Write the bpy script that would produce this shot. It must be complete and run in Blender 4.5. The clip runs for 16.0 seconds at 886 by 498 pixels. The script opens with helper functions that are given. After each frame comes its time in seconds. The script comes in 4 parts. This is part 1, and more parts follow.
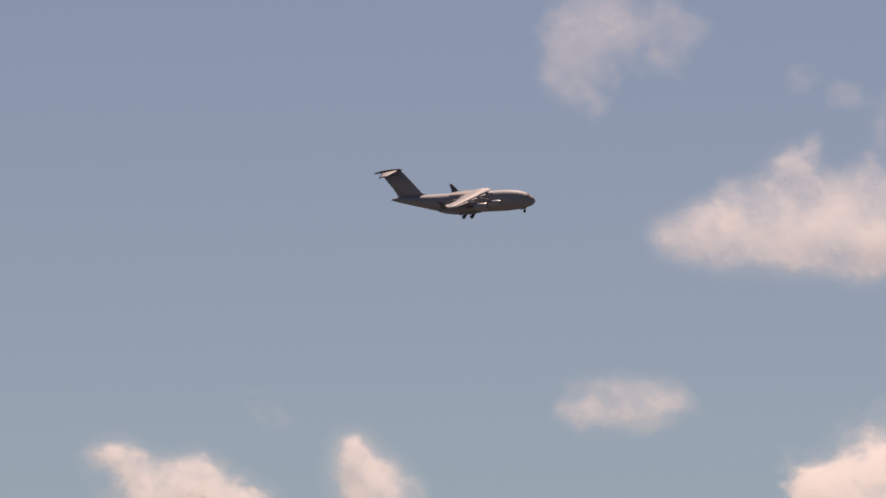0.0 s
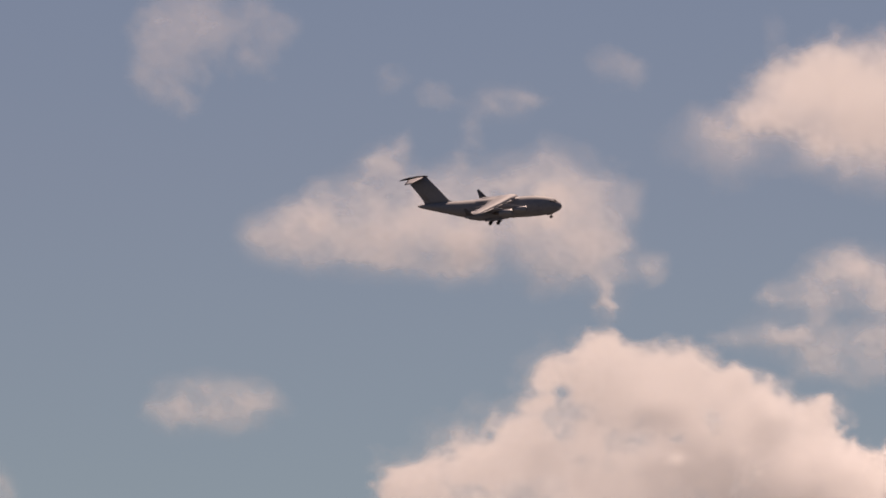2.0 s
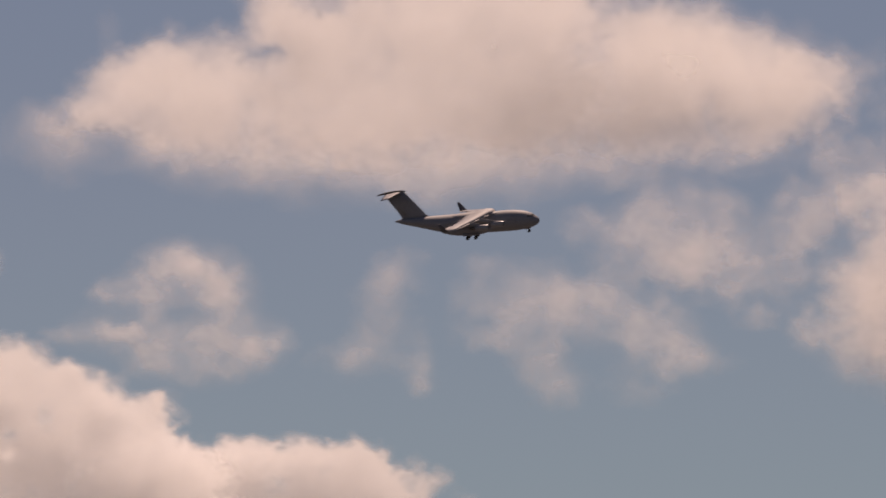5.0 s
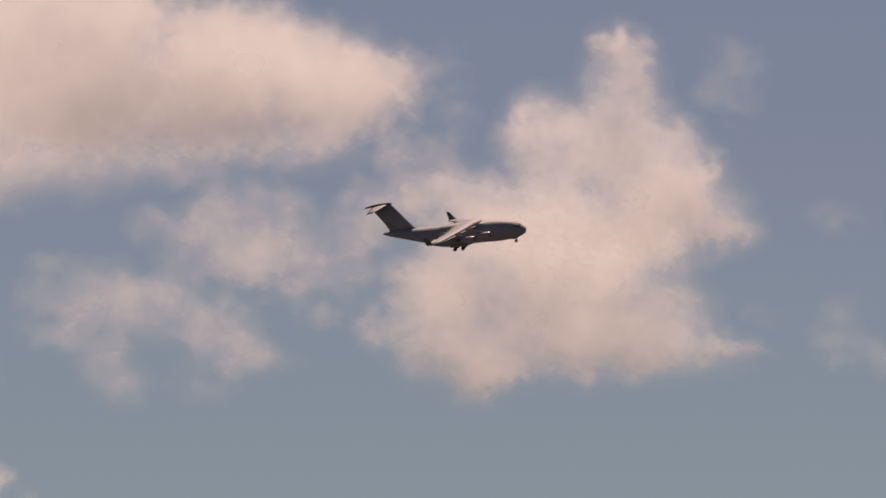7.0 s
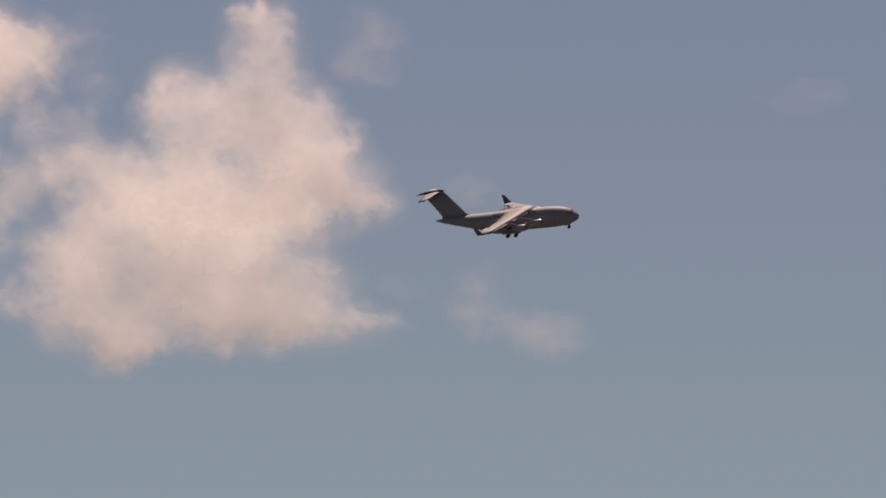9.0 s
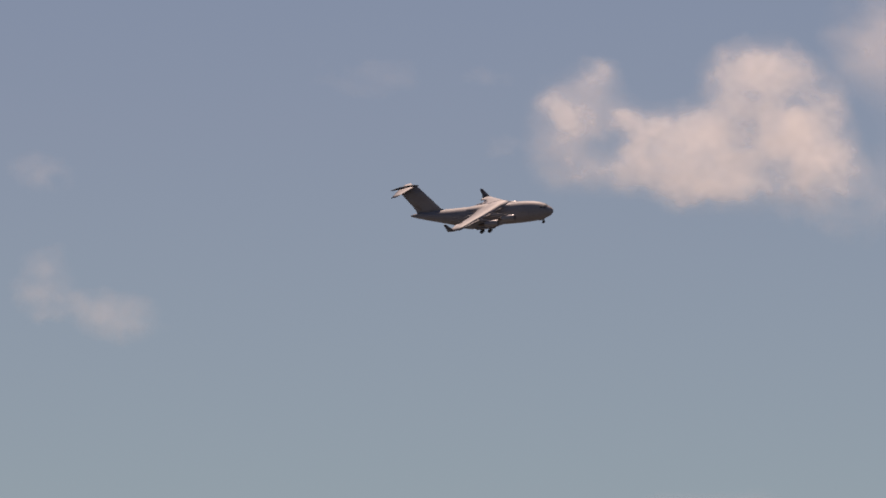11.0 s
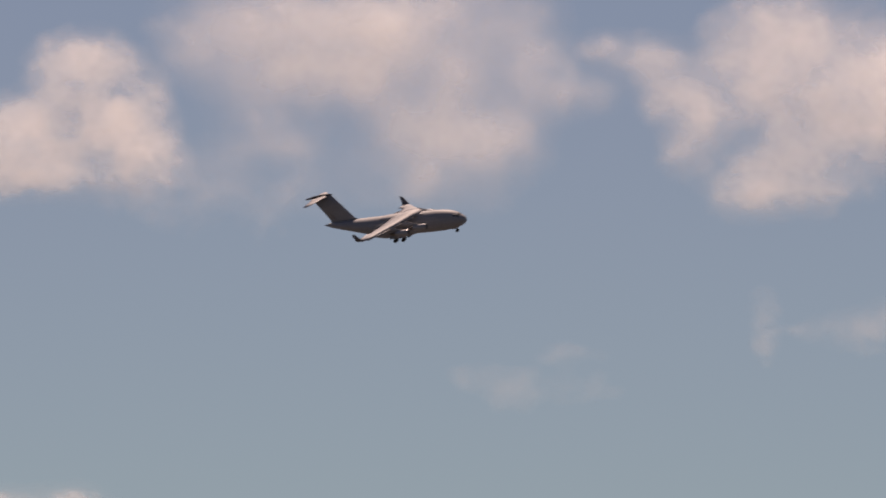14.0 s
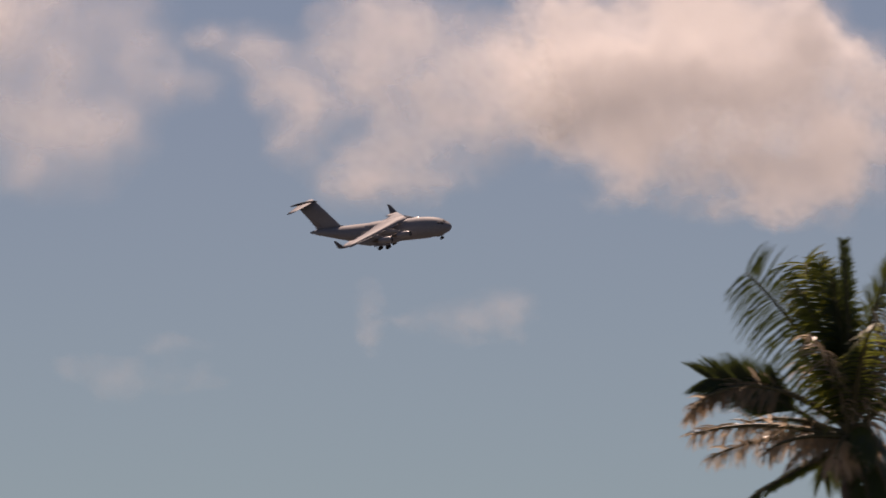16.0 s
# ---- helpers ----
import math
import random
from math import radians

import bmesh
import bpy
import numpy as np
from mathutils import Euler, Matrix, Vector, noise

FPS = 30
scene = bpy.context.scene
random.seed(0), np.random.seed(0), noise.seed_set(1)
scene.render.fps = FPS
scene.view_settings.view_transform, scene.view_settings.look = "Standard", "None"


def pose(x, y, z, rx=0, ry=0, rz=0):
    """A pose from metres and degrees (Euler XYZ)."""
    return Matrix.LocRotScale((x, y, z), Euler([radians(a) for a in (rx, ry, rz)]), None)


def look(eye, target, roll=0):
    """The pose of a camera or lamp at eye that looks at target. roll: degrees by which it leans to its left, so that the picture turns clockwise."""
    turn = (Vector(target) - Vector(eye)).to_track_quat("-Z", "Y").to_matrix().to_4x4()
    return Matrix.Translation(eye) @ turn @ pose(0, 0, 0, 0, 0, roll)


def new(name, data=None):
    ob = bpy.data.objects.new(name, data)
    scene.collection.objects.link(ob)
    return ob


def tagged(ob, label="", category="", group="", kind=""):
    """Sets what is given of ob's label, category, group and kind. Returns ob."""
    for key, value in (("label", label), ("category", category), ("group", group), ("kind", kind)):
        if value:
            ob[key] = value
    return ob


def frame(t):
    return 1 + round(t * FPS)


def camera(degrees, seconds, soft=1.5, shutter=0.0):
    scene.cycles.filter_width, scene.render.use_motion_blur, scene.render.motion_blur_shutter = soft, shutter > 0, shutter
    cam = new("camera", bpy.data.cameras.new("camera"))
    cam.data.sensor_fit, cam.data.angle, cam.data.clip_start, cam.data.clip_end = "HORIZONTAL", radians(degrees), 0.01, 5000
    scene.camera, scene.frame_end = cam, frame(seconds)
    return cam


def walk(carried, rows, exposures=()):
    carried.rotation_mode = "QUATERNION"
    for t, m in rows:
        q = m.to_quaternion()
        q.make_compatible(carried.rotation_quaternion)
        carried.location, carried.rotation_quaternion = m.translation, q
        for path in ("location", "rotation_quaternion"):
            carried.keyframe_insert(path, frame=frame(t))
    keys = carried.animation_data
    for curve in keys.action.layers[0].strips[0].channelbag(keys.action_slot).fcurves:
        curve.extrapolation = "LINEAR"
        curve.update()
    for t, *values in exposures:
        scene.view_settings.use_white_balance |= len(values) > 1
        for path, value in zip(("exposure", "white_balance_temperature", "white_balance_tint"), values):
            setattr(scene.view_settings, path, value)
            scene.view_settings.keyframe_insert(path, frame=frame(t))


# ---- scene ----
# The camera stands on open ground and pans after a descending, turning aircraft.
SEE = 2 * math.degrees(math.atan(784 / 19000))
cam = camera(SEE, 16.0, soft=1.7, shutter=0.6)
EYE = (0.0, 0.0, 1.6)
PER = 19000.0            # small angles are given in 1/19000 radian steps below
E0 = radians(5.2)

CAMERA = [  # seconds, degrees to the right of the start, degrees up
    (0.0, -0.4937, 5.2032),
    (0.5, 0.0111, 5.1999),
    (1.0, 0.5927, 5.1986),
    (1.5, 1.1249, 5.2009),
    (2.0, 1.7051, 5.1996),
    (2.5, 2.2894, 5.2072),
    (3.0, 2.8946, 5.2108),
    (3.5, 3.4216, 5.2075),
    (4.0, 3.9804, 5.1997),
    (4.5, 4.5446, 5.1929),
    (5.0, 5.2789, 5.1821),
    (5.2, 5.5758, 5.1813),
    (7.5, 8.0690, 5.1512),
    (8.0, 8.5102, 5.1114),
    (8.5, 8.9490, 5.0544),
    (9.0, 9.5471, 5.0231),
    (9.5, 10.1084, 4.9904),
    (10.0, 10.6956, 4.9674),
    (12.5, 13.5685, 4.9055),
    (13.0, 14.1180, 4.9120),
    (13.5, 14.6791, 4.8925),
    (14.0, 15.4913, 4.8724),
    (14.5, 16.1074, 4.8582),
    (15.0, 16.5493, 4.8354),
    (15.5, 17.0051, 4.8050),
    (16.0, 17.6069, 4.8208),
]
FLIGHT = [  # seconds, place, bank, pitch, heading
    (0.00, -24.43, 3589.13, 344.39, 12.07, -3.42, -2.18),
    (0.50, 11.33, 3587.35, 343.87, 12.41, -3.56, -1.90),
    (1.00, 49.18, 3584.94, 343.26, 12.27, -3.41, -2.58),
    (1.50, 84.41, 3581.93, 342.36, 12.42, -3.49, -3.83),
    (2.00, 121.84, 3578.26, 341.24, 12.46, -3.81, -5.50),
    (2.50, 157.15, 3574.04, 340.13, 12.23, -4.15, -5.58),
    (3.00, 194.15, 3569.14, 338.84, 12.38, -3.98, -6.17),
    (3.50, 228.73, 3563.76, 337.58, 13.15, -4.04, -7.56),
    (4.00, 265.41, 3557.66, 336.12, 14.09, -4.03, -8.48),
    (4.50, 299.58, 3551.13, 334.80, 13.97, -3.97, -9.85),
    (5.00, 335.26, 3543.90, 333.33, 13.59, -3.94, -11.20),
    (6.00, 405.17, 3537.35, 331.21, 14.58, -4.35, -13.25),
    (6.75, 457.30, 3530.90, 329.61, 15.08, -4.78, -14.95),
    (7.50, 508.31, 3523.25, 327.99, 15.22, -5.00, -16.73),
    (8.00, 543.37, 3517.24, 326.57, 16.01, -4.96, -17.85),
    (8.50, 575.44, 3506.29, 324.90, 15.59, -4.83, -18.40),
    (9.00, 609.07, 3494.51, 323.06, 17.53, -4.85, -20.15),
    (9.50, 640.28, 3482.56, 321.29, 17.25, -5.03, -21.75),
    (10.00, 673.17, 3469.75, 319.10, 17.95, -4.97, -23.11),
    (10.75, 719.69, 3450.00, 317.00, 18.10, -4.84, -24.82),
    (11.60, 771.91, 3426.23, 314.58, 18.47, -4.57, -26.80),
    (12.50, 825.41, 3399.74, 311.74, 18.55, -4.13, -29.10),
    (13.00, 855.75, 3384.13, 309.87, 18.70, -4.58, -30.05),
    (13.50, 883.55, 3368.62, 308.03, 18.85, -4.65, -31.18),
    (14.00, 912.91, 3352.18, 305.94, 18.79, -4.76, -32.94),
    (14.50, 940.21, 3335.79, 303.75, 19.30, -4.43, -33.43),
    (15.00, 968.85, 3318.49, 301.85, 18.67, -4.66, -34.68),
    (15.50, 993.92, 3301.74, 299.63, 18.39, -4.57, -35.70),
    (16.00, 1020.84, 3283.93, 297.36, 17.94, -4.57, -36.82),
]

EXPOSE = [(0, 0.06, 7040, 25), (1.5, -0.15, 7050, 26), (2.4, -0.35, 7100, 26), (3.5, -0.40, 7150, 27), (5.0, -0.39, 7200, 27), (7.5, -0.36, 7120, 26),
          (9.0, -0.30, 7050, 25), (10.0, -0.12, 7000, 25), (12.5, -0.12, 7000, 25), (14.0, -0.12, 7000, 25), (16.0, -0.20, 7050, 26)]


def direction(az, el):
    """Unit vector; az radians to the right of +y, el radians up."""
    return Vector((math.sin(az) * math.cos(el), math.cos(az) * math.cos(el), math.sin(el)))


walk(cam, [(t, look(EYE, Vector(EYE) + direction(radians(a), radians(e)) * 100)) for t, a, e in CAMERA],
     exposures=EXPOSE)

# ---- world and sun ----
SUN_AZ, SUN_EL = radians(12), radians(58)
world = bpy.data.worlds.new("sky")
scene.world = world
world.use_nodes = True
wn = world.node_tree.nodes
sky = wn.new("ShaderNodeTexSky")
sky.sky_type = 'NISHITA'
sky.sun_disc = False
sky.sun_elevation, sky.sun_rotation = SUN_EL, SUN_AZ
sky.altitude, sky.air_density, sky.dust_density, sky.ozone_density = 0, 0.8, 0.15, 2.3
wn["Background"].inputs["Strength"].default_value = 0.0475
# tint painted over the sky: slightly greener towards the horizon, warmer above it
way_up, height, rise, sky_tint = wn.new("ShaderNodeTexCoord"), wn.new("ShaderNodeSeparateXYZ"), wn.new("ShaderNodeMapRange"), wn.new("ShaderNodeMix")
rise.inputs[1].default_value, rise.inputs[2].default_value = math.sin(radians(3.2)), math.sin(radians(5.6))
sky_tint.data_type, sky_tint.blend_type = 'RGBA', 'MULTIPLY'
sky_tint.inputs[0].default_value = 1.0
shade = wn.new("ShaderNodeMix")
shade.data_type = 'RGBA'
shade.inputs[6].default_value, shade.inputs[7].default_value = (0.97, 1.045, 1.04, 1), (1.06, 1.005, 1.01, 1)
for a, b in ((way_up.outputs["Generated"], height.inputs[0]), (height.outputs["Z"], rise.inputs[0]), (rise.outputs[0], shade.inputs[0]),
             (sky.outputs[0], sky_tint.inputs[6]), (shade.outputs[2], sky_tint.inputs[7]), (sky_tint.outputs[2], wn["Background"].inputs["Color"])):
    world.node_tree.links.new(a, b)
sun_data = bpy.data.lights.new("sun", 'SUN')
sun_data.energy, sun_data.angle, sun_data.color = 5.9, radians(0.53), (1.0, 0.835, 0.675)
sun = new("sun", sun_data)
sun.matrix_world = look(direction(SUN_AZ, SUN_EL) * 500, (0, 0, 0))


# ---- materials ----
def material(name, base, rough=0.6, metal=0.0, grain=8.0, vary=0.25, stain=0.6, bump=0.0, second=None, by_object=0.0, gloss=0.5):
    """Noise at two scales over a base colour, with slight relief."""
    m = bpy.data.materials.new(name)
    m.use_nodes = True
    n, l = m.node_tree.nodes, m.node_tree.links
    bsdf = n["Principled BSDF"]
    co = n.new("ShaderNodeTexCoord")
    big, fine = n.new("ShaderNodeTexNoise"), n.new("ShaderNodeTexNoise")
    big.inputs["Scale"].default_value, fine.inputs["Scale"].default_value = stain, grain
    big.inputs["Detail"].default_value, fine.inputs["Detail"].default_value = 3, 4
    l.new(co.outputs["Object"], big.inputs["Vector"])
    l.new(co.outputs["Object"], fine.inputs["Vector"])
    mix = n.new("ShaderNodeMix")
    mix.data_type = 'RGBA'
    two = second or tuple(c * (1 - vary) for c in base)
    mix.inputs[6].default_value, mix.inputs[7].default_value = (*base, 1), (*two, 1)
    add = n.new("ShaderNodeMath")
    add.operation = 'ADD'
    l.new(big.outputs[0], add.inputs[0])
    l.new(fine.outputs[0], add.inputs[1])
    ramp = n.new("ShaderNodeMapRange")
    ramp.inputs[1].default_value, ramp.inputs[2].default_value = 0.75, 1.25
    l.new(add.outputs[0], ramp.inputs[0])
    last = ramp.outputs[0]
    if by_object:
        info, shift = n.new("ShaderNodeObjectInfo"), n.new("ShaderNodeMath")
        shift.operation = 'MULTIPLY_ADD'
        shift.inputs[1].default_value = by_object
        l.new(info.outputs["Random"], shift.inputs[0])
        l.new(last, shift.inputs[2])
        last = shift.outputs[0]
    l.new(last, mix.inputs[0])
    l.new(mix.outputs[2], bsdf.inputs["Base Color"])
    bsdf.inputs["Roughness"].default_value, bsdf.inputs["Metallic"].default_value = rough, metal
    bsdf.inputs["Specular IOR Level"].default_value = gloss
    if bump:
        b = n.new("ShaderNodeBump")
        b.inputs["Strength"].default_value = bump
        b.inputs["Distance"].default_value = 0.052
        l.new(fine.outputs[0], b.inputs["Height"])
        l.new(b.outputs[0], bsdf.inputs["Normal"])
    return m


PAINT = material("grey_paint", (0.285, 0.28, 0.298), 0.6, 0.0, 1.3, 0.16, 0.12, gloss=0.3)
PAINT_LIGHT = material("satin_cowling", (0.285, 0.28, 0.298), 0.33, 0.0, 1.3, 0.12, 0.2, gloss=0.8)
# dark grey of the spinners; on the fin bullet it stands for shade
PAINT_DARK_AND_SHADED = material("dark_and_shaded_grey", (0.075, 0.072, 0.077), 0.65, 0.0, 2.0, 0.25, 0.3, gloss=0.15)
PAINT_SLATE = material("slate_grey_paint", (0.15, 0.145, 0.157), 0.6, 0.0, 2.0, 0.2, 0.3, gloss=0.15)
GLASS_DARK = material("cockpit_glass", (0.09, 0.09, 0.095), 0.5, 0.0, 2.0, 0.2, 0.5, gloss=0.2)
METAL = material("bare_metal", (0.33, 0.32, 0.32), 0.45, 0.8, 3.0, 0.25, 0.6)
METAL_DULL = material("dull_metal", (0.2, 0.2, 0.21), 0.6, 0.3, 3.0, 0.25, 0.6)
METAL_HOT = material("heat_stained_metal", (0.20, 0.17, 0.15), 0.4, 1.0, 3.0, 0.4, 0.8)
RUBBER = material("tyre_rubber", (0.025, 0.025, 0.026), 0.8, 0.0, 6.0, 0.3, 1.0)
BLADE = material("fan_blade", (0.06, 0.06, 0.065), 0.35, 0.8, 6.0, 0.3, 1.0)
BARK = material("palm_bark", (0.16, 0.125, 0.10), 0.9, 0.0, 14.0, 0.5, 2.0, 0.8)
def leafy(m, glow, share):
    """Thin blades let some light through."""
    n, l = m.node_tree.nodes, m.node_tree.links
    t, mix = n.new("ShaderNodeBsdfTranslucent"), n.new("ShaderNodeMixShader")
    t.inputs["Color"].default_value = (*glow, 1)
    mix.inputs[0].default_value = share
    l.new(n["Principled BSDF"].outputs[0], mix.inputs[1])
    l.new(t.outputs[0], mix.inputs[2])
    l.new(mix.outputs[0], n["Material Output"].inputs["Surface"])
    return m


LEAF = material("palm_leaf", (0.055, 0.075, 0.022), 0.34, 0.0, 9.0, 0.4, 2.2, 0.0, (0.035, 0.055, 0.016), 0.5)
LEAF_YOUNG = material("young_palm_leaf", (0.09, 0.105, 0.025), 0.38, 0.0, 9.0, 0.4, 2.2, 0.0, (0.075, 0.10, 0.02))
LEAF_DRY = material("dry_palm_leaf", (0.52, 0.46, 0.35), 0.22, 0.0, 9.0, 0.4, 2.0, 0.0, (0.19, 0.16, 0.08), 0.3)
leafy(LEAF, (0.10, 0.13, 0.03), 0.35), leafy(LEAF_YOUNG, (0.24, 0.27, 0.045), 0.55), leafy(LEAF_DRY, (0.62, 0.51, 0.38), 0.65)
STALK = material("leaf_stalk", (0.11, 0.10, 0.04), 0.5, 0.0, 9.0, 0.4, 3.0)
GRASS = material("dry_grass_ground", (0.055, 0.055, 0.052), 0.95, 0.0, 0.6, 0.4, 0.02, 0.4, (0.072, 0.07, 0.066))


def cloud_material():
    """Water-droplet white that scatters forwards and back; thins out by the mesh's own density."""
    m = bpy.data.materials.new("cloud_vapour")
    m.use_nodes = True
    n, l = m.node_tree.nodes, m.node_tree.links
    n.remove(n["Principled BSDF"])
    den = n.new("ShaderNodeAttribute")
    den.attribute_name = "vapour"
    geo = n.new("ShaderNodeNewGeometry")
    fine = n.new("ShaderNodeTexNoise")
    fine.inputs["Scale"].default_value, fine.inputs["Detail"].default_value = 0.04, 3
    fine.inputs["Roughness"].default_value = 0.5
    l.new(geo.outputs["Position"], fine.inputs["Vector"])
    cen = n.new("ShaderNodeMath")
    cen.operation = 'MULTIPLY_ADD'
    cen.inputs[1].default_value, cen.inputs[2].default_value = 0.6, -0.3
    l.new(fine.outputs[0], cen.inputs[0])
    # the ragged noise bites only where the vapour is thin
    one = n.new("ShaderNodeMath")
    one.operation = 'SUBTRACT'
    one.inputs[0].default_value = 1.0
    l.new(den.outputs["Fac"], one.inputs[1])
    k = n.new("ShaderNodeMath")
    k.operation = 'MULTIPLY'
    l.new(one.outputs[0], k.inputs[0])
    l.new(den.outputs["Fac"], k.inputs[1])
    k2 = n.new("ShaderNodeMath")
    k2.operation = 'MULTIPLY'
    l.new(k.outputs[0], k2.inputs[0])
    l.new(cen.outputs[0], k2.inputs[1])
    tot = n.new("ShaderNodeMath")
    tot.operation = 'MULTIPLY_ADD'
    tot.use_clamp = True
    tot.inputs[1].default_value = 1.8
    l.new(k2.outputs[0], tot.inputs[0])
    l.new(den.outputs["Fac"], tot.inputs[2])
    dif, tra = n.new("ShaderNodeBsdfDiffuse"), n.new("ShaderNodeBsdfTranslucent")
    dif.inputs["Color"].default_value = tra.inputs["Color"].default_value = (0.98, 0.97, 0.965, 1)
    both, out = n.new("ShaderNodeMixShader"), n.new("ShaderNodeMixShader")
    both.inputs[0].default_value = 0.57
    l.new(dif.outputs[0], both.inputs[1])
    l.new(tra.outputs[0], both.inputs[2])
    clear = n.new("ShaderNodeBsdfTransparent")
    l.new(tot.outputs[0], out.inputs[0])
    l.new(clear.outputs[0], out.inputs[1])
    l.new(both.outputs[0], out.inputs[2])
    l.new(out.outputs[0], n["Material Output"].inputs["Surface"])
    return m


CLOUD = cloud_material()


# ---- mesh helpers ----
def part(name, bm, mat, parent=None, label="", smooth=True):
    """Links a bmesh as one mesh object under parent."""
    bmesh.ops.recalc_face_normals(bm, faces=bm.faces)
    me = bpy.data.meshes.new(name)
    bm.to_mesh(me)
    bm.free()
    me.materials.append(mat)
    if smooth:
        me.polygons.foreach_set("use_smooth", [True] * len(me.polygons))
    ob = new(name, me)
    ob.parent = parent
    return tagged(ob, label)


def loft(rings, cap=True, closed=True):
    """A skin over rings of equal vertex count."""
    bm = bmesh.new()
    vs = [[bm.verts.new(p) for p in r] for r in rings]
    n = len(rings[0])
    for a, b in zip(vs, vs[1:]):
        for i in range(n if closed else n - 1):
            j = (i + 1) % n
            bm.faces.new((a[i], a[j], b[j], b[i]))
    if cap:
        bm.faces.new(vs[0][::-1])
        bm.faces.new(vs[-1])
    return bm


def tube(points, radii, n=10):
    """A round bar along points."""
    rings = []
    for i, p in enumerate(points):
        p = Vector(p)
        a = Vector(points[max(i - 1, 0)])
        b = Vector(points[min(i + 1, len(points) - 1)])
        q = (b - a).to_track_quat('Z', 'Y')
        rings.append([p + q @ Vector((radii[i] * math.cos(u), radii[i] * math.sin(u), 0))
                      for u in (2 * math.pi * k / n for k in range(n))])
    return loft(rings)


def turned(profile, n=24, at=(0, 0, 0), cap=True):
    """A body of revolution about x from (x, r) pairs."""
    rings = [[(at[0] + x, at[1] + r * math.cos(2 * math.pi * k / n), at[2] + r * math.sin(2 * math.pi * k / n))
              for k in range(n)] for x, r in profile]
    return loft(rings, cap)


FOIL = [(0, 0), (0.012, 0.22), (0.05, 0.42), (0.14, 0.60), (0.3, 0.68), (0.5, 0.58), (0.75, 0.30), (1, 0.03),
        (0.98, -0.03), (0.72, -0.16), (0.45, -0.30), (0.25, -0.34), (0.1, -0.28), (0.03, -0.16)]


def foil_ring(le, chord, thick, axis, span_dir=(0, 1, 0), twist=0.0):
    """A wing section: le is its leading edge, thickness goes along axis."""
    le, axis = Vector(le), Vector(axis).normalized()
    return [le + Vector((-1, 0, 0)) * (u * chord) + axis * (w * thick * chord - u * chord * math.tan(twist))
            for u, w in FOIL]


# ---- the ground ----
def ground():
    bm = bmesh.new()
    n, half = 60, 6000.0
    grid = []
    for i in range(n + 1):
        row = []
        for j in range(n + 1):
            u, v = (2 * i / n - 1), (2 * j / n - 1)
            x, y = half * u * abs(u), half * v * abs(v)
            d = math.hypot(x, y)
            z = 0.0 if d < 260 else 1.5 * noise.noise(Vector((x, y, 0)) * 0.004)
            row.append(bm.verts.new((x, y, z)))
        grid.append(row)
    for i in range(n):
        for j in range(n):
            bm.faces.new((grid[i][j], grid[i + 1][j], grid[i + 1][j + 1], grid[i][j + 1]))
    return tagged(part("ground", bm, GRASS), "flat open ground with dry grass", "ground", kind="structure")


ground()


# ---- clouds ----
def hash_grid(ix, iy, seed):
    h = (ix.astype(np.int64) * 374761393 + iy.astype(np.int64) * 668265263 + seed * 974711) & 0x7FFFFFFF
    h = ((h ^ (h >> 13)) * 1274126177) & 0x7FFFFFFF
    return ((h ^ (h >> 16)) & 0xFFFF) / 65535.0


def lattice(x, y, seed):
    """Smooth value noise, -1 to 1."""
    ix, iy = np.floor(x), np.floor(y)
    fx, fy = x - ix, y - iy
    fx, fy = fx ** 3 * (fx * (fx * 6 - 15) + 10), fy ** 3 * (fy * (fy * 6 - 15) + 10)
    a, b = hash_grid(ix, iy, seed), hash_grid(ix + 1, iy, seed)
    c, d = hash_grid(ix, iy + 1, seed), hash_grid(ix + 1, iy + 1, seed)
    return 2 * ((a * (1 - fx) + b * fx) * (1 - fy) + (c * (1 - fx) + d * fx) * fy) - 1


def layers(x, y, seed, octaves=5, gain=0.5):
    """Fractal noise; each octave is turned against the last."""
    out, amp, tot = 0, 1.0, 0.0
    for k in range(octaves):
        out = out + amp * lattice(x + 17.3 * k, y - 9.1 * k, seed + k)
        tot += amp
        amp *= gain
        x, y = 2.03 * (0.8 * x - 0.6 * y), 2.03 * (0.6 * x + 0.8 * y)
    return out / tot


def soften(f, r, times=2):
    """A running mean over 2r + 1 cells, both ways."""
    for _ in range(times):
        for axis in (0, 1):
            wide = [(0, 0), (0, 0)]
            wide[axis] = (r + 1, r)
            c = np.cumsum(np.pad(f, wide, mode='edge'), axis=axis)
            n = c.shape[axis]
            f = (np.take(c, range(2 * r + 1, n), axis) - np.take(c, range(0, n - 2 * r - 1), axis)) / (2 * r + 1)
    return f


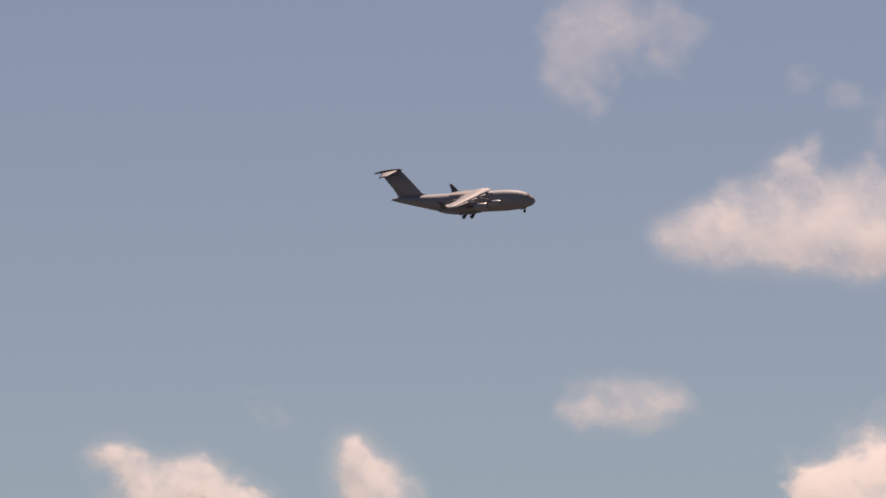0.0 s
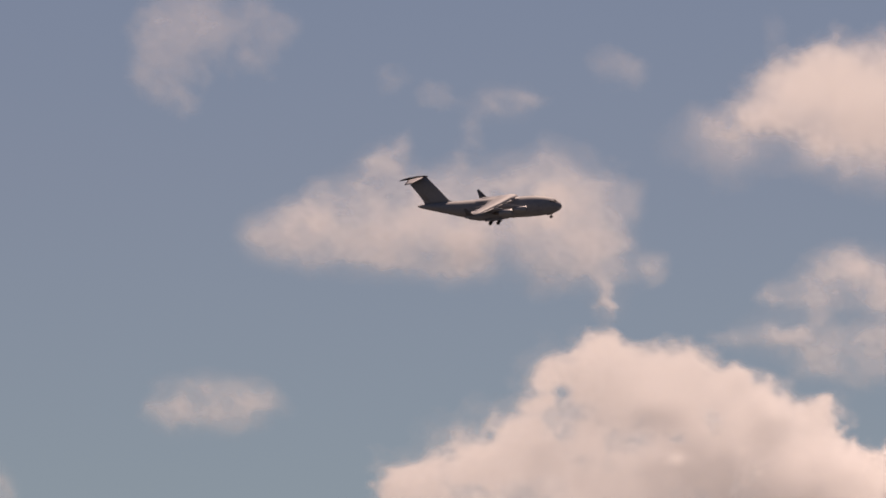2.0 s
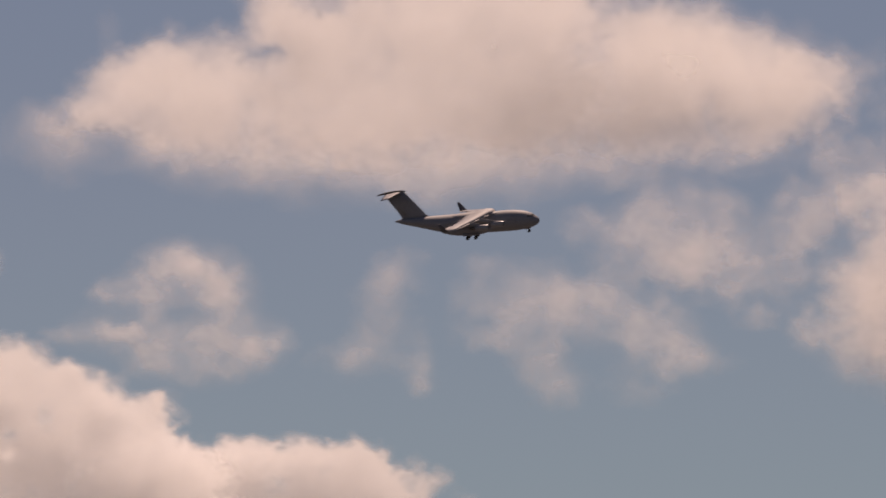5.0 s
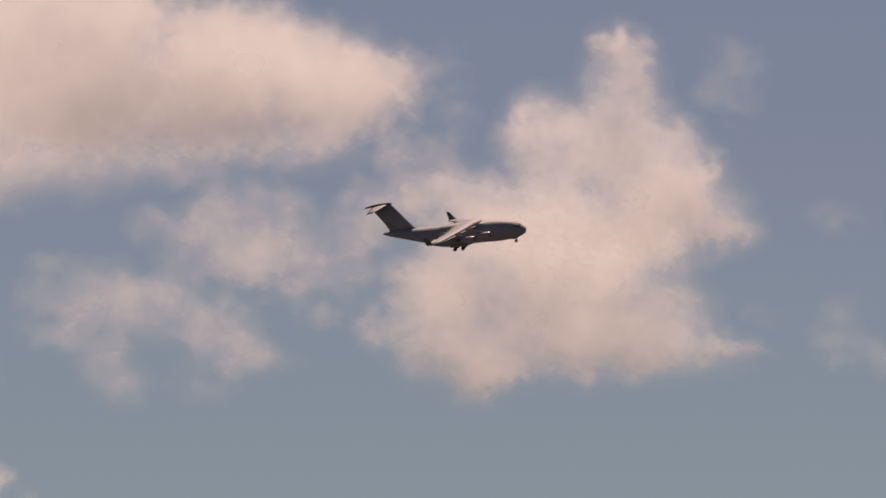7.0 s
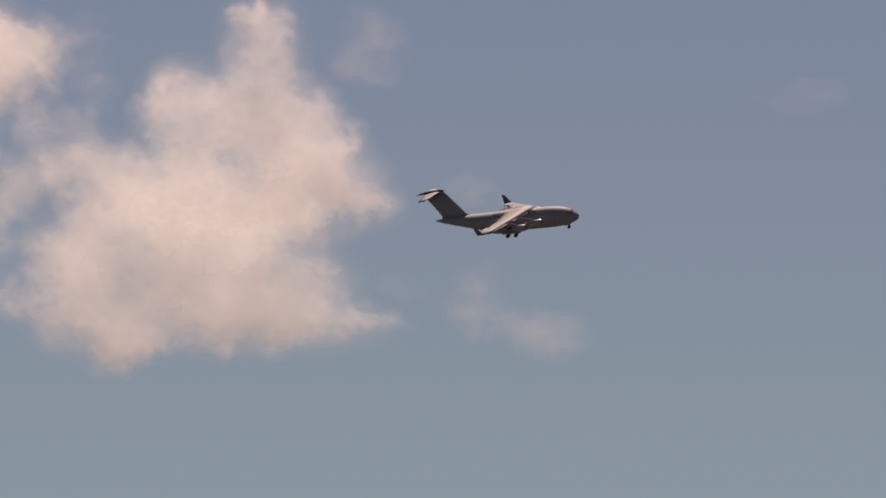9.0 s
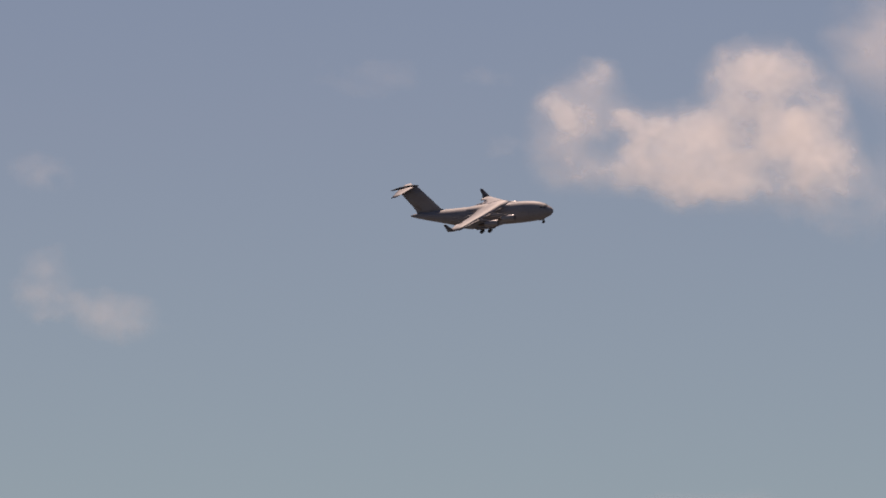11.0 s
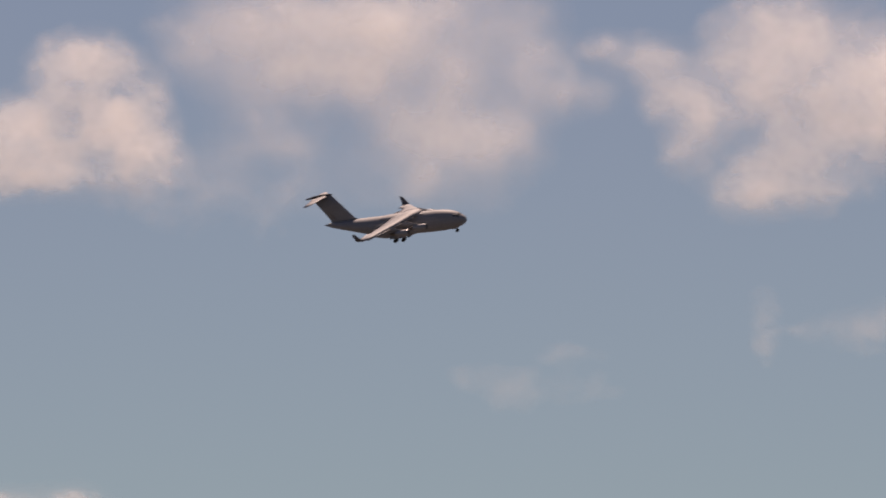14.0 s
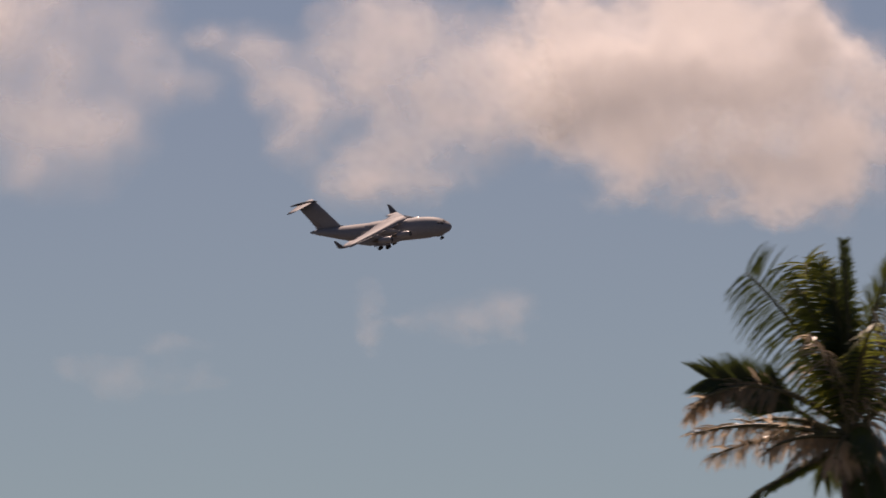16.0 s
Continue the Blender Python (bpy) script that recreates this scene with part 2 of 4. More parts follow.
def cloud_skin(name, label, at, lobes, far=4500.0, solid=0.9, ragged=0.5, soft=1.0, size=120.0, seed=1, deep=0.45, step=5.0, shade=0.14,
               veil=0.3, front=0.14, core=(), parent=None):
    """One body of vapour. Lobes: (across, down, half width, half height, weight) in PER steps from the place at; a
    weight below 0 hollows.
    Two or three skins of billows lie behind one another; the third, behind the body, is added to shade those before it;
    core: lobes that thicken it to darken the body there."""
    L = np.array(lobes, float) + (at[0], at[1], 0, 0, 0)
    pad = 1.9
    x0, x1 = (L[:, 0] - pad * L[:, 2]).min(), (L[:, 0] + pad * L[:, 2]).max()
    y0, y1 = (L[:, 1] - pad * L[:, 3]).min(), (L[:, 1] + pad * L[:, 3]).max()
    tall = y1 - y0
    x0, x1, y0, y1 = x0 - 0.6 * size, x1 + 0.6 * size, y0 - 0.6 * size, y1 + 0.6 * size
    nx, ny = int((x1 - x0) / step) + 2, int((y1 - y0) / step) + 2
    X, Y = np.meshgrid(x0 + step * np.arange(nx), y0 + step * np.arange(ny))
    wx = X + size * 0.26 * layers(X / size * 2.2, Y / size * 2.2, seed, 6, 0.64)
    wy = Y + size * 0.26 * layers(X / size * 2.2 + 40, Y / size * 2.2 + 11, seed + 50, 6, 0.64)
    d, bulk, fall = np.zeros_like(X), np.zeros_like(X), 0.8 if soft < 0.65 else 0.68
    for cx, cy, rx, ry, w in L:
        q = ((wx - cx) / rx) ** 2 + ((wy - cy) / ry) ** 2
        part_d = (w if w > 0 else -0.7 * w) * np.exp(-q * fall)
        if w > 0:
            bulk = 1 - (1 - bulk) * (1 - 0.8 * w * np.exp(-0.45 * (((X - cx) / rx) ** 2 + ((Y - cy) / ry) ** 2)))
        d = d + part_d * (1 - 0.55 * np.clip(d, 0, 1)) if w > 0 else d * (1 - part_d)
    billow = layers(X / size * 1.6, Y / size * 1.6, seed + 9, 6, 0.52)
    # curled strands, drawn out by the warp
    strand = 1 - 2 * np.abs(layers(wx / size * 1.5 + 5, wy / size * 1.9 + 3, seed + 15, 4, 0.55)) ** 0.7
    # a thin veil round the body
    d = d + veil * bulk * np.clip(0.75 + 1.6 * layers(X / size * 0.9, Y / size * 0.9, seed + 33, 5, 0.55), 0, 2) * (1 - np.clip(d, 0, 1))
    body = d + ragged * (1.45 * billow + 0.5 * strand - 0.1) * np.clip(d * 2.2, 0, 1) * (1.15 - np.clip(d, 0, 1))
    lo, hi = 0.08, 0.08 + 1.05 * soft
    a = np.clip((body - lo) / (hi - lo), 0, 1)
    depth = -1.12 * math.log(1 - solid) * a ** 1.35
    thick = 0.45 + 0.55 * bulk + 0.12 * layers(X / size * 0.6, Y / size * 0.6, seed + 21, 2)
    metres = far / PER
    high = deep * metres * min((L[:, 1] + L[:, 3]).max() - (L[:, 1] - L[:, 3]).min(), 380)
    behind = min(26.0, 0.1 * tall)
    # the thick core stands up-sun of what it shades
    heart, hx, hy = np.zeros_like(X), X + 0.6 * (wx - X), Y + 0.6 * (wy - Y)
    lean = behind / (math.cos(SUN_EL) * math.cos(SUN_AZ))
    for cx, cy, rx, ry, w in core:
        q = ((hx - cx - at[0] - lean * math.cos(SUN_EL) * math.sin(SUN_AZ)) / rx) ** 2 + ((hy - cy - at[1] + lean * math.sin(SUN_EL)) / ry) ** 2
        heart = heart + 1.5 * w * np.exp(-q * 0.6)
    heart = heart * np.clip(a * 1.6 - 0.25, 0, 1)
    az = (X - 784) / (PER * math.cos(E0))
    el = E0 - (Y - 441) / PER
    way = np.stack([np.sin(az) * np.cos(el), np.cos(az) * np.cos(el), np.sin(el)], -1)
    eye = np.array(EYE)
    idx = np.arange(nx * ny).reshape(ny, nx)
    cells = np.stack([idx[:-1, :-1], idx[:-1, 1:], idx[1:, 1:], idx[1:, :-1]], -1)
    made = []
    three = solid > 0.58
    skins = ((front, -0.2, 0), (1 - front - shade, 0.5, 0), (shade, 0.5, behind * metres)) if three else ((0.25, -0.2, 0), (0.75, 0.5, 0))
    for k, (share, place, back) in enumerate(skins):
        gx, gy = 0.5 * (X + wx) / size * 1.3 + 31 * k, 0.5 * (Y + wy) / size * 1.3 - 13 * k
        grain = 1 + (0.8, 1.4, 0.5)[k] * layers(gx, gy, seed + 70 + k, 4, 0.42) + (0.22 * strand if k == 1 else 0)
        blur = ((5, 0, 4)[k] if three else (4, 0)[k]) if soft > 0.6 else (2, 0, 3)[k]
        vapour = (soften(depth, blur) if blur else depth) * share * np.clip(grain, 0.2, 2.2)
        if k == 2:
            vapour = vapour + heart
        alpha = 1 - np.exp(-vapour)
        keep = (alpha[:-1, :-1] + alpha[1:, :-1] + alpha[:-1, 1:] + alpha[1:, 1:]) > 0.04
        quads = cells[keep]
        used = np.unique(quads)
        renum = np.full(nx * ny, -1)
        renum[used] = np.arange(len(used))
        far_at = far + back + high * place * (0.75 + 0.2 * thick)
        made.append((((way * far_at[..., None]).reshape(-1, 3) + eye)[used], renum[quads], alpha.reshape(-1)[used]))
    base = np.array(parent.location) if parent else made[1][0].mean(0)
    body_ob = None
    for k in (1, 0, 2)[:len(made)]:
        verts, faces, dens = made[k]
        me = bpy.data.meshes.new(name)
        me.from_pydata((verts - base).tolist(), [], faces.tolist())
        att = me.attributes.new("vapour", 'FLOAT', 'POINT')
        att.data.foreach_set("value", dens.astype(np.float32))
        me.polygons.foreach_set("use_smooth", [True] * len(me.polygons))
        me.materials.append(CLOUD)
        ob = new((("front_haze", name, "shading_back"))[k], me)
        if body_ob:
            ob.parent = body_ob
            tagged(ob, kind="stuff")
            continue
        body_ob = ob
        if parent:
            ob.parent = parent
        else:
            ob.location = base.tolist()
    return tagged(body_ob, label)


def cloud(label, at, lobes, *settings, **more):
    """A cloud of one body."""
    return tagged(cloud_skin("cloud", label, at, lobes, *settings, **more), "", "cloud", "clouds in the sky")


def great_cloud(label, at, middle, far, bodies):
    """A cloud of several bodies. bodies: name, label, lobes, settings."""
    root = tagged(new("cloud"), label, "cloud", "clouds in the sky")
    az, el = (middle[0] + at[0] - 784) / (PER * math.cos(E0)), E0 - (middle[1] + at[1] - 441) / PER
    root.location = Vector(EYE) + direction(az, el) * far
    for name, told, lobes, settings in bodies:
        cloud_skin(name, told, at, lobes, parent=root, **settings)
    return root


# the first group
cloud("thin ragged pinkish cloud fraying downwards", (-163, -1),
      [(1040, 70, 45, 38, .75), (1140, 48, 48, 33, .75), (1065, 22, 60, 24, .45), (1215, 52, 28, 38, .55), (1035, 150, 34, 52, .5), (1085, 120, 58, 45, .35),
       (985, 110, 25, 48, .4), (1185, 110, 24, 24, .35), (1090, 98, 28, 22, -.4)],
      4600, 0.5, 0.6, 1.4, 90, 3)
cloud("long pale cumulus bank with a thin tail hanging below", (956, -4),
      [(190, 400, 70, 42, .9), (300, 415, 95, 48, .9), (290, 302, 26, 26, .7), (320, 262, 11, 22, .5), (420, 405, 85, 58, .75), (560, 375, 85, 62, .95),
       (615, 332, 55, 38, .85), (580, 455, 44, 40, .9), (655, 410, 48, 48, .85), (90, 415, 42, 28, .65), (250, 468, 46, 18, .6), (690, 465, 26, 30, .4),
       (760, 480, 24, 24, .3), (672, 525, 13, 28, .9), (682, 556, 9, 18, .85), (370, 330, 55, 22, .4)],
      4500, 0.78, 0.45, 1.35, 95, 5, core=[(420, 460, 90, 25, .25)])
cloud("small pale oval cumulus puff", (-163, -1),
      [(1095, 692, 52, 21, .9), (1110, 728, 72, 25, .95), (1040, 730, 40, 18, .75), (1165, 712, 32, 22, .65)], 4750, 0.64, 0.4, 1.25, 70, 7)
cloud("small cumulus tops with ragged crowns", (-163, -1),
      [(195, 808, 32, 13, .8), (235, 845, 22, 34, .6), (345, 836, 24, 15, .8), (352, 868, 52, 30, 1), (285, 880, 55, 18, .8), (405, 885, 40, 20, .9), (330, 905, 100, 26, .9)],
      4450, 0.74, 0.45, 0.75, 60, 9)
cloud("narrow cumulus tower with a ragged crown", (-163, -1),
      [(622, 796, 18, 14, .85), (630, 826, 20, 30, .8), (665, 862, 34, 32, 1), (668, 890, 42, 30, 1)], 4450, 0.74, 0.45, 0.75, 60, 10)
cloud("faint wisp of vapour", (-163, -1), [(472, 722, 34, 26, .6), (525, 746, 30, 10, .35)], 4600, 0.26, 0.6, 1.3, 60, 12)
cloud("faint small wisp of vapour", (371, 0), [(888, 138, 22, 22, .6)], 4600, 0.30, 0.5, 1.3, 50, 13)
cloud("faint small wisp of vapour", (371, 0), [(972, 170, 30, 20, .55)], 4600, 0.30, 0.5, 1.3, 50, 14)
cloud("thin slanting streak of vapour", (371, 0), [(1108, 178, 42, 15, .85), (1068, 190, 24, 10, .6), (1025, 240, 14, 30, .5), (1006, 290, 8, 20, .5)], 4600, 0.42, 0.4, 1.2, 50, 15)
cloud("faint small wisp of vapour", (371, 0), [(1272, 112, 26, 20, .7), (1298, 135, 28, 22, .7)], 4600, 0.38, 0.5, 1.3, 60, 16)
cloud("faint upright wisp of vapour", (956, -4), [(980, 75, 16, 50, .6)], 4620, 0.16, 0.5, 1.3, 60, 17)

# the two large clouds, above and below the flight path
great_cloud("large cumulus with a bright billowing crown and a long slope", (956, 6), (850, 800), 4350, [
    ("crown", "bright crisp billowing crown",
     [(636, 655, 46, 38, 1), (705, 664, 58, 40, 1), (800, 688, 72, 46, 1), (868, 712, 58, 40, 1), (916, 668, 13, 16, .9), (935, 735, 46, 46, 1),
      (990, 765, 50, 42, 1), (1045, 795, 46, 44, 1), (1085, 845, 42, 40, 1), (576, 715, 30, 38, 1), (540, 768, 38, 34, .9), (475, 815, 42, 32, .8),
      (400, 842, 46, 26, .7), (315, 852, 34, 30, .65), (700, 870, 200, 100, 1), (930, 895, 170, 72, 1), (440, 915, 125, 50, .9), (600, 690, 24, 18, -1.4), (1066, 722, 9, 16, .6), (1130, 868, 46, 36, 1)],
     dict(far=4350.0, solid=0.985, ragged=0.38, soft=0.6, size=88.0, seed=21, deep=0.5, step=4.0, shade=0.025, veil=0.1, front=0.03,
          core=[(860, 825, 70, 50, .6), (980, 880, 110, 40, .8), (770, 740, 40, 18, .3), (960, 775, 26, 30, .4)])),
    ("shoulder", "lower ragged shoulder",
     [(1175, 845, 46, 34, .95), (1258, 828, 46, 30, 1), (1345, 838, 56, 36, 1), (1405, 822, 26, 26, .9), (1440, 850, 26, 34, .95), (1300, 900, 170, 62, 1),
      (1140, 890, 90, 50, 1), (1465, 895, 50, 40, .9)],
     dict(far=4390.0, solid=0.96, ragged=0.45, soft=0.5, size=75.0, seed=26, deep=0.5, step=4.0, shade=0.06, veil=0.12, front=0.03, core=[(1240, 880, 120, 35, .4)])),
    ("veil", "thin vapour along the edge",
     [(600, 650, 60, 50, .4), (470, 760, 80, 40, .4), (320, 820, 60, 30, .4), (1060, 735, 40, 30, .4)],
     dict(far=4335.0, solid=0.4, ragged=0.6, soft=1.2, size=70.0, seed=28)),
])
great_cloud("broad flat-based cumulus bank with a shaded underside", (1743, 6), (800, 150), 4300, [
    ("billow", "broad smooth pinkish billow",
     [(170, 212, 70, 20, .7), (245, 180, 70, 36, .9), (305, 128, 58, 46, .95), (390, 190, 95, 56, 1), (520, 160, 85, 70, 1), (590, 50, 130, 80, 1),
      (780, 60, 170, 95, 1), (980, 60, 160, 95, 1), (640, 215, 150, 48, .95), (850, 205, 190, 58, 1), (1080, 180, 170, 62, 1), (1180, 95, 85, 50, 1),
      (1285, 150, 100, 56, 1), (1395, 140, 62, 46, 1), (1450, 165, 42, 42, .9), (470, 98, 38, 26, -1.4), (395, 25, 50, 34, -1.1), (360, 20, 40, 30, -.8)],
     dict(far=4300.0, solid=0.97, ragged=0.25, soft=1.15, size=130.0, seed=23, shade=0.03, front=0.05,
          core=[(1000, 190, 110, 75, .75), (900, 215, 60, 45, .35), (1180, 225, 110, 40, .4), (520, 110, 50, 40, .2)])),
    ("underside", "soft fading underside",
     [(560, 285, 200, 46, .95), (880, 285, 210, 44, .95), (280, 255, 130, 36, .7), (60, 262, 52, 45, .45), (130, 235, 90, 40, .4), (1180, 265, 170, 34, .6), (720, 325, 150, 24, .4)],
     dict(far=4345.0, solid=0.56, ragged=0.3, soft=1.3, size=120.0, seed=24)),
])
cloud("middling ragged cumulus with a thin blue hollow", (1501, 2),
      [(545, 478, 40, 28, 1), (605, 490, 46, 34, .95), (500, 528, 32, 26, .85), (516, 565, 16, 36, .8), (645, 540, 30, 44, .7), (640, 615, 62, 33, .95),
       (695, 615, 38, 22, .75), (590, 655, 60, 13, .5), (520, 620, 36, 28, .65), (400, 595, 70, 12, .65), (470, 600, 46, 17, .65), (435, 520, 28, 18, .35), (575, 545, 40, 30, .35), (572, 585, 22, 34, -.4)],
      4500, 0.7, 0.5, 1.3, 75, 27)
cloud("faint upright column of vapour", (1501, 2),
      [(930, 498, 38, 36, .85), (908, 540, 24, 34, .6), (980, 460, 22, 14, .45), (850, 640, 50, 18, .5), (935, 600, 60, 40, .35), (985, 668, 16, 24, .65), (955, 640, 30, 15, .4)],
      4600, 0.36, 0.5, 1.3, 70, 29)
cloud("thin patchy cloud with open gaps", (1501, 2),
      [(1098, 475, 30, 14, .55), (1150, 530, 66, 32, .85), (1235, 530, 66, 38, .85), (1320, 560, 66, 46, .85), (1385, 600, 56, 40, .65), (1140, 600, 56, 24, .65),
       (1190, 648, 32, 36, .75), (1232, 690, 30, 22, .6), (1425, 640, 60, 38, .45), (1330, 700, 60, 25, .35), (1255, 602, 38, 24, -.7), (1330, 640, 36, 28, -.5)],
      4600, 0.54, 0.55, 1.4, 85, 31)
cloud("thin patchy cloud with soft edges", (1501, 2),
      [(1370, 430, 64, 36, .95), (1450, 455, 56, 38, .85), (1425, 362, 48, 32, .65), (1290, 400, 36, 22, .4), (1500, 415, 48, 56, .5), (1545, 500, 56, 36, .45), (1390, 482, 60, 18, .5)],
      4580, 0.57, 0.55, 1.4, 85, 33)

# the towering cloud in the middle of the pan
great_cloud("tall cumulus with a pointed tower and ragged flanks", (2955, 48), (550, 400), 4400, [
    ("tower", "pointed tower with wispy edges",
     [(655, 42, 17, 34, .95), (620, 30, 14, 12, .65), (690, 90, 22, 38, .85), (652, 122, 34, 36, .8), (640, 180, 64, 38, .75), (525, 150, 46, 36, .45), (475, 215, 46, 38, .5),
      (705, 230, 56, 50, .95), (570, 240, 80, 40, .8), (762, 300, 58, 50, .95), (818, 348, 46, 34, .8), (862, 372, 28, 17, .6), (690, 335, 80, 60, 1), (590, 312, 24, 32, -.8),
      (540, 350, 80, 50, .8)],
     dict(far=4391.0, solid=0.88, ragged=0.55, soft=1.35, size=95.0, seed=41, shade=0.2, veil=0.25, core=[(560, 235, 60, 35, .25), (590, 325, 30, 45, .35), (700, 210, 50, 25, .2), (790, 330, 80, 50, .3)])),
    ("base", "broad soft base with ragged lobes",
     [(560, 390, 110, 60, 1), (430, 335, 80, 48, .8), (335, 300, 50, 34, .5), (450, 450, 125, 68, 1), (620, 470, 110, 62, 1), (330, 500, 62, 48, .85), (232, 540, 56, 26, .35),
      (370, 592, 60, 42, 1), (425, 628, 38, 22, .85), (560, 560, 110, 40, 1), (690, 555, 62, 36, .95), (780, 574, 62, 24, .7), (850, 582, 40, 13, .55), (755, 448, 40, 26, -.6),
      (700, 400, 60, 34, .8), (330, 400, 46, 30, -.35)],
     dict(far=4428.0, solid=0.93, ragged=0.45, soft=1.35, size=110.0, seed=42, shade=0.16, veil=0.25, core=[(470, 300, 60, 30, .2), (680, 500, 60, 25, .2)])),
])
cloud("thin veil of vapour joining two clouds", (2955, 48),
      [(262, 265, 50, 56, .5), (335, 225, 46, 36, .4), (200, 360, 70, 40, .6), (150, 440, 70, 36, .5), (60, 380, 30, 55, .4), (255, 330, 55, 36, .5), (130, 520, 40, 18, .45),
       (30, 600, 60, 18, .4), (350, 120, 50, 56, .4), (240, 235, 12, 40, .4)], 4650, 0.5, 0.6, 1.3, 90, 39)
cloud("faint round puff of vapour", (2955, 48), [(850, 85, 42, 36, .75), (862, 140, 30, 38, .45), (820, 130, 30, 24, .3)], 4600, 0.34, 0.5, 1.3, 70, 43)
cloud("faint small puff of vapour", (2955, 48), [(1040, 345, 34, 27, .7)], 4600, 0.28, 0.5, 1.3, 60, 44)
cloud("tiny upright tuft of vapour", (2955, 48), [(828, 256, 8, 18, .8)], 4600, 0.3, 0.4, 1.2, 40, 49)
cloud("faint small puff of vapour", (2955, 48), [(905, 520, 25, 24, .6)], 4600, 0.24, 0.5, 1.3, 60, 45)
cloud("thin faint slanting cloud", (2955, 48), [(1045, 540, 38, 38, .75), (1040, 600, 20, 14, .5), (1110, 590, 40, 20, .45), (1165, 600, 46, 30, .75), (1200, 630, 44, 14, .6)], 4600, 0.33, 0.5, 1.3, 75, 46)
cloud("very faint flat streak of vapour", (0, 0), [(4550, 225, 80, 22, .6), (4620, 250, 30, 30, .4)], 4650, 0.12, 0.5, 1.4, 70, 47)
cloud("very faint flat streak of vapour", (0, 0), [(4830, 230, 70, 16, .6)], 4650, 0.14, 0.5, 1.4, 70, 48)

# the last groups
cloud("cumulus with two bright peaks and a blue hollow", (4480, 104),
      [(490, 142, 28, 30, .95), (470, 200, 42, 34, .9), (532, 192, 26, 18, .9), (438, 212, 34, 36, .8), (440, 278, 36, 27, .75), (505, 298, 50, 18, .5), (605, 215, 55, 20, .85),
       (570, 280, 55, 32, .5), (650, 270, 55, 45, .9), (765, 130, 42, 36, .95), (805, 115, 46, 30, .95), (740, 192, 48, 44, 1), (780, 258, 88, 50, 1), (860, 200, 44, 52, .85),
       (890, 290, 42, 34, .95), (700, 318, 64, 20, .85), (830, 328, 86, 14, .65), (512, 240, 24, 26, -.4), (840, 168, 16, 10, -.9)],
      4450, 0.76, 0.42, 1.35, 85, 151, core=[(540, 290, 60, 25, .2)])
cloud("thin veil below a brighter cloud", (4480, 98), [(950, 370, 70, 40, .5), (340, 250, 44, 15, .5), (860, 360, 80, 24, .4)], 4620, 0.22, 0.5, 1.3, 80, 52)
cloud("broad soft cloud with ragged hanging edges", (4847, 102),
      [(625, 70, 60, 55, .75), (710, 60, 80, 60, .9), (835, 40, 100, 55, 1), (950, 80, 84, 65, 1), (740, 130, 95, 40, .7), (850, 140, 90, 45, .85), (720, 238, 58, 40, .8),
       (765, 270, 40, 26, .55), (960, 200, 58, 56, .9), (1030, 160, 80, 70, 1), (1090, 110, 24, 38, .85), (1060, 255, 74, 56, 1), (1050, 328, 28, 28, .9), (1120, 305, 58, 40, .85),
       (1190, 245, 44, 40, .75), (1205, 150, 54, 40, .95), (1280, 166, 55, 22, .75), (1070, 25, 120, 50, .8), (835, 235, 36, 26, -.3), (1140, 110, 80, 60, .6)],
      4450, 0.62, 0.42, 1.55, 110, 53, shade=0.38, core=[(850, 90, 150, 40, .35), (1130, 300, 50, 30, .2)])
cloud("faint wide veil of vapour", (4847, 102), [(600, 310, 90, 42, .5), (720, 325, 120, 50, .6), (860, 305, 110, 55, .6), (980, 330, 70, 40, .4)], 4640, 0.22, 0.3, 1.4, 110, 56)
cloud("small hanging shred of vapour", (4847, 102), [(745, 385, 26, 36, .6), (780, 330, 26, 30, .4)], 4600, 0.3, 0.5, 1.3, 60, 54)
great_cloud("large bright cumulus bank with ragged lower lobes", (5814, 126), (950, 180), 4350, [
    ("flank", "ragged flank of soft lobes",
     [(372, 70, 44, 18, .65), (450, 92, 46, 30, .85), (500, 140, 44, 38, .9), (550, 190, 48, 44, .9), (520, 250, 34, 34, .7), (585, 60, 36, 54, .4), (660, 100, 54, 80, .8),
      (705, 40, 64, 55, .85), (740, 180, 62, 74, 1), (722, 248, 42, 36, .8), (650, 328, 58, 30, .9), (765, 320, 55, 26, .5), (865, 120, 95, 74, .95), (905, 215, 85, 46, .85),
      (650, 262, 40, 24, .5)],
     dict(far=4341.0, solid=0.78, ragged=0.4, soft=1.5, size=115.0, seed=57, shade=0.2, core=[(870, 190, 90, 40, .3), (640, 220, 50, 40, .2)])),
    ("billow", "bright thick billow with a grey underside",
     [(1000, 110, 100, 62, .95), (1150, 50, 140, 66, 1), (1265, 45, 105, 60, 1), (1100, 180, 120, 70, 1), (1300, 150, 120, 80, 1), (1250, 265, 135, 60, .95), (1400, 280, 100, 60, .9),
      (1480, 325, 55, 34, .85), (1150, 315, 74, 34, .65), (1350, 360, 70, 26, .6), (1000, 210, 74, 44, .7), (1425, 80, 45, 80, .65), (1550, 130, 60, 50, .55), (1520, 235, 70, 70, .65)],
     dict(far=4378.0, solid=0.95, ragged=0.32, soft=1.4, size=120.0, seed=58, shade=0.05, front=0.06,
          core=[(1100, 165, 120, 36, 1.2), (1260, 180, 130, 45, 1.1), (980, 200, 80, 40, .8), (1440, 90, 60, 90, 1.3), (1540, 170, 60, 80, .6), (1300, 270, 160, 60, .8), (900, 60, 80, 60, .5)])),
])
cloud("low cumulus top with a flat ragged crown", (4847, 102), [(270, 896, 36, 10, .8), (410, 892, 22, 10, .9), (340, 914, 110, 16, .9)], 4500, 0.6, 0.5, 0.9, 50, 55)
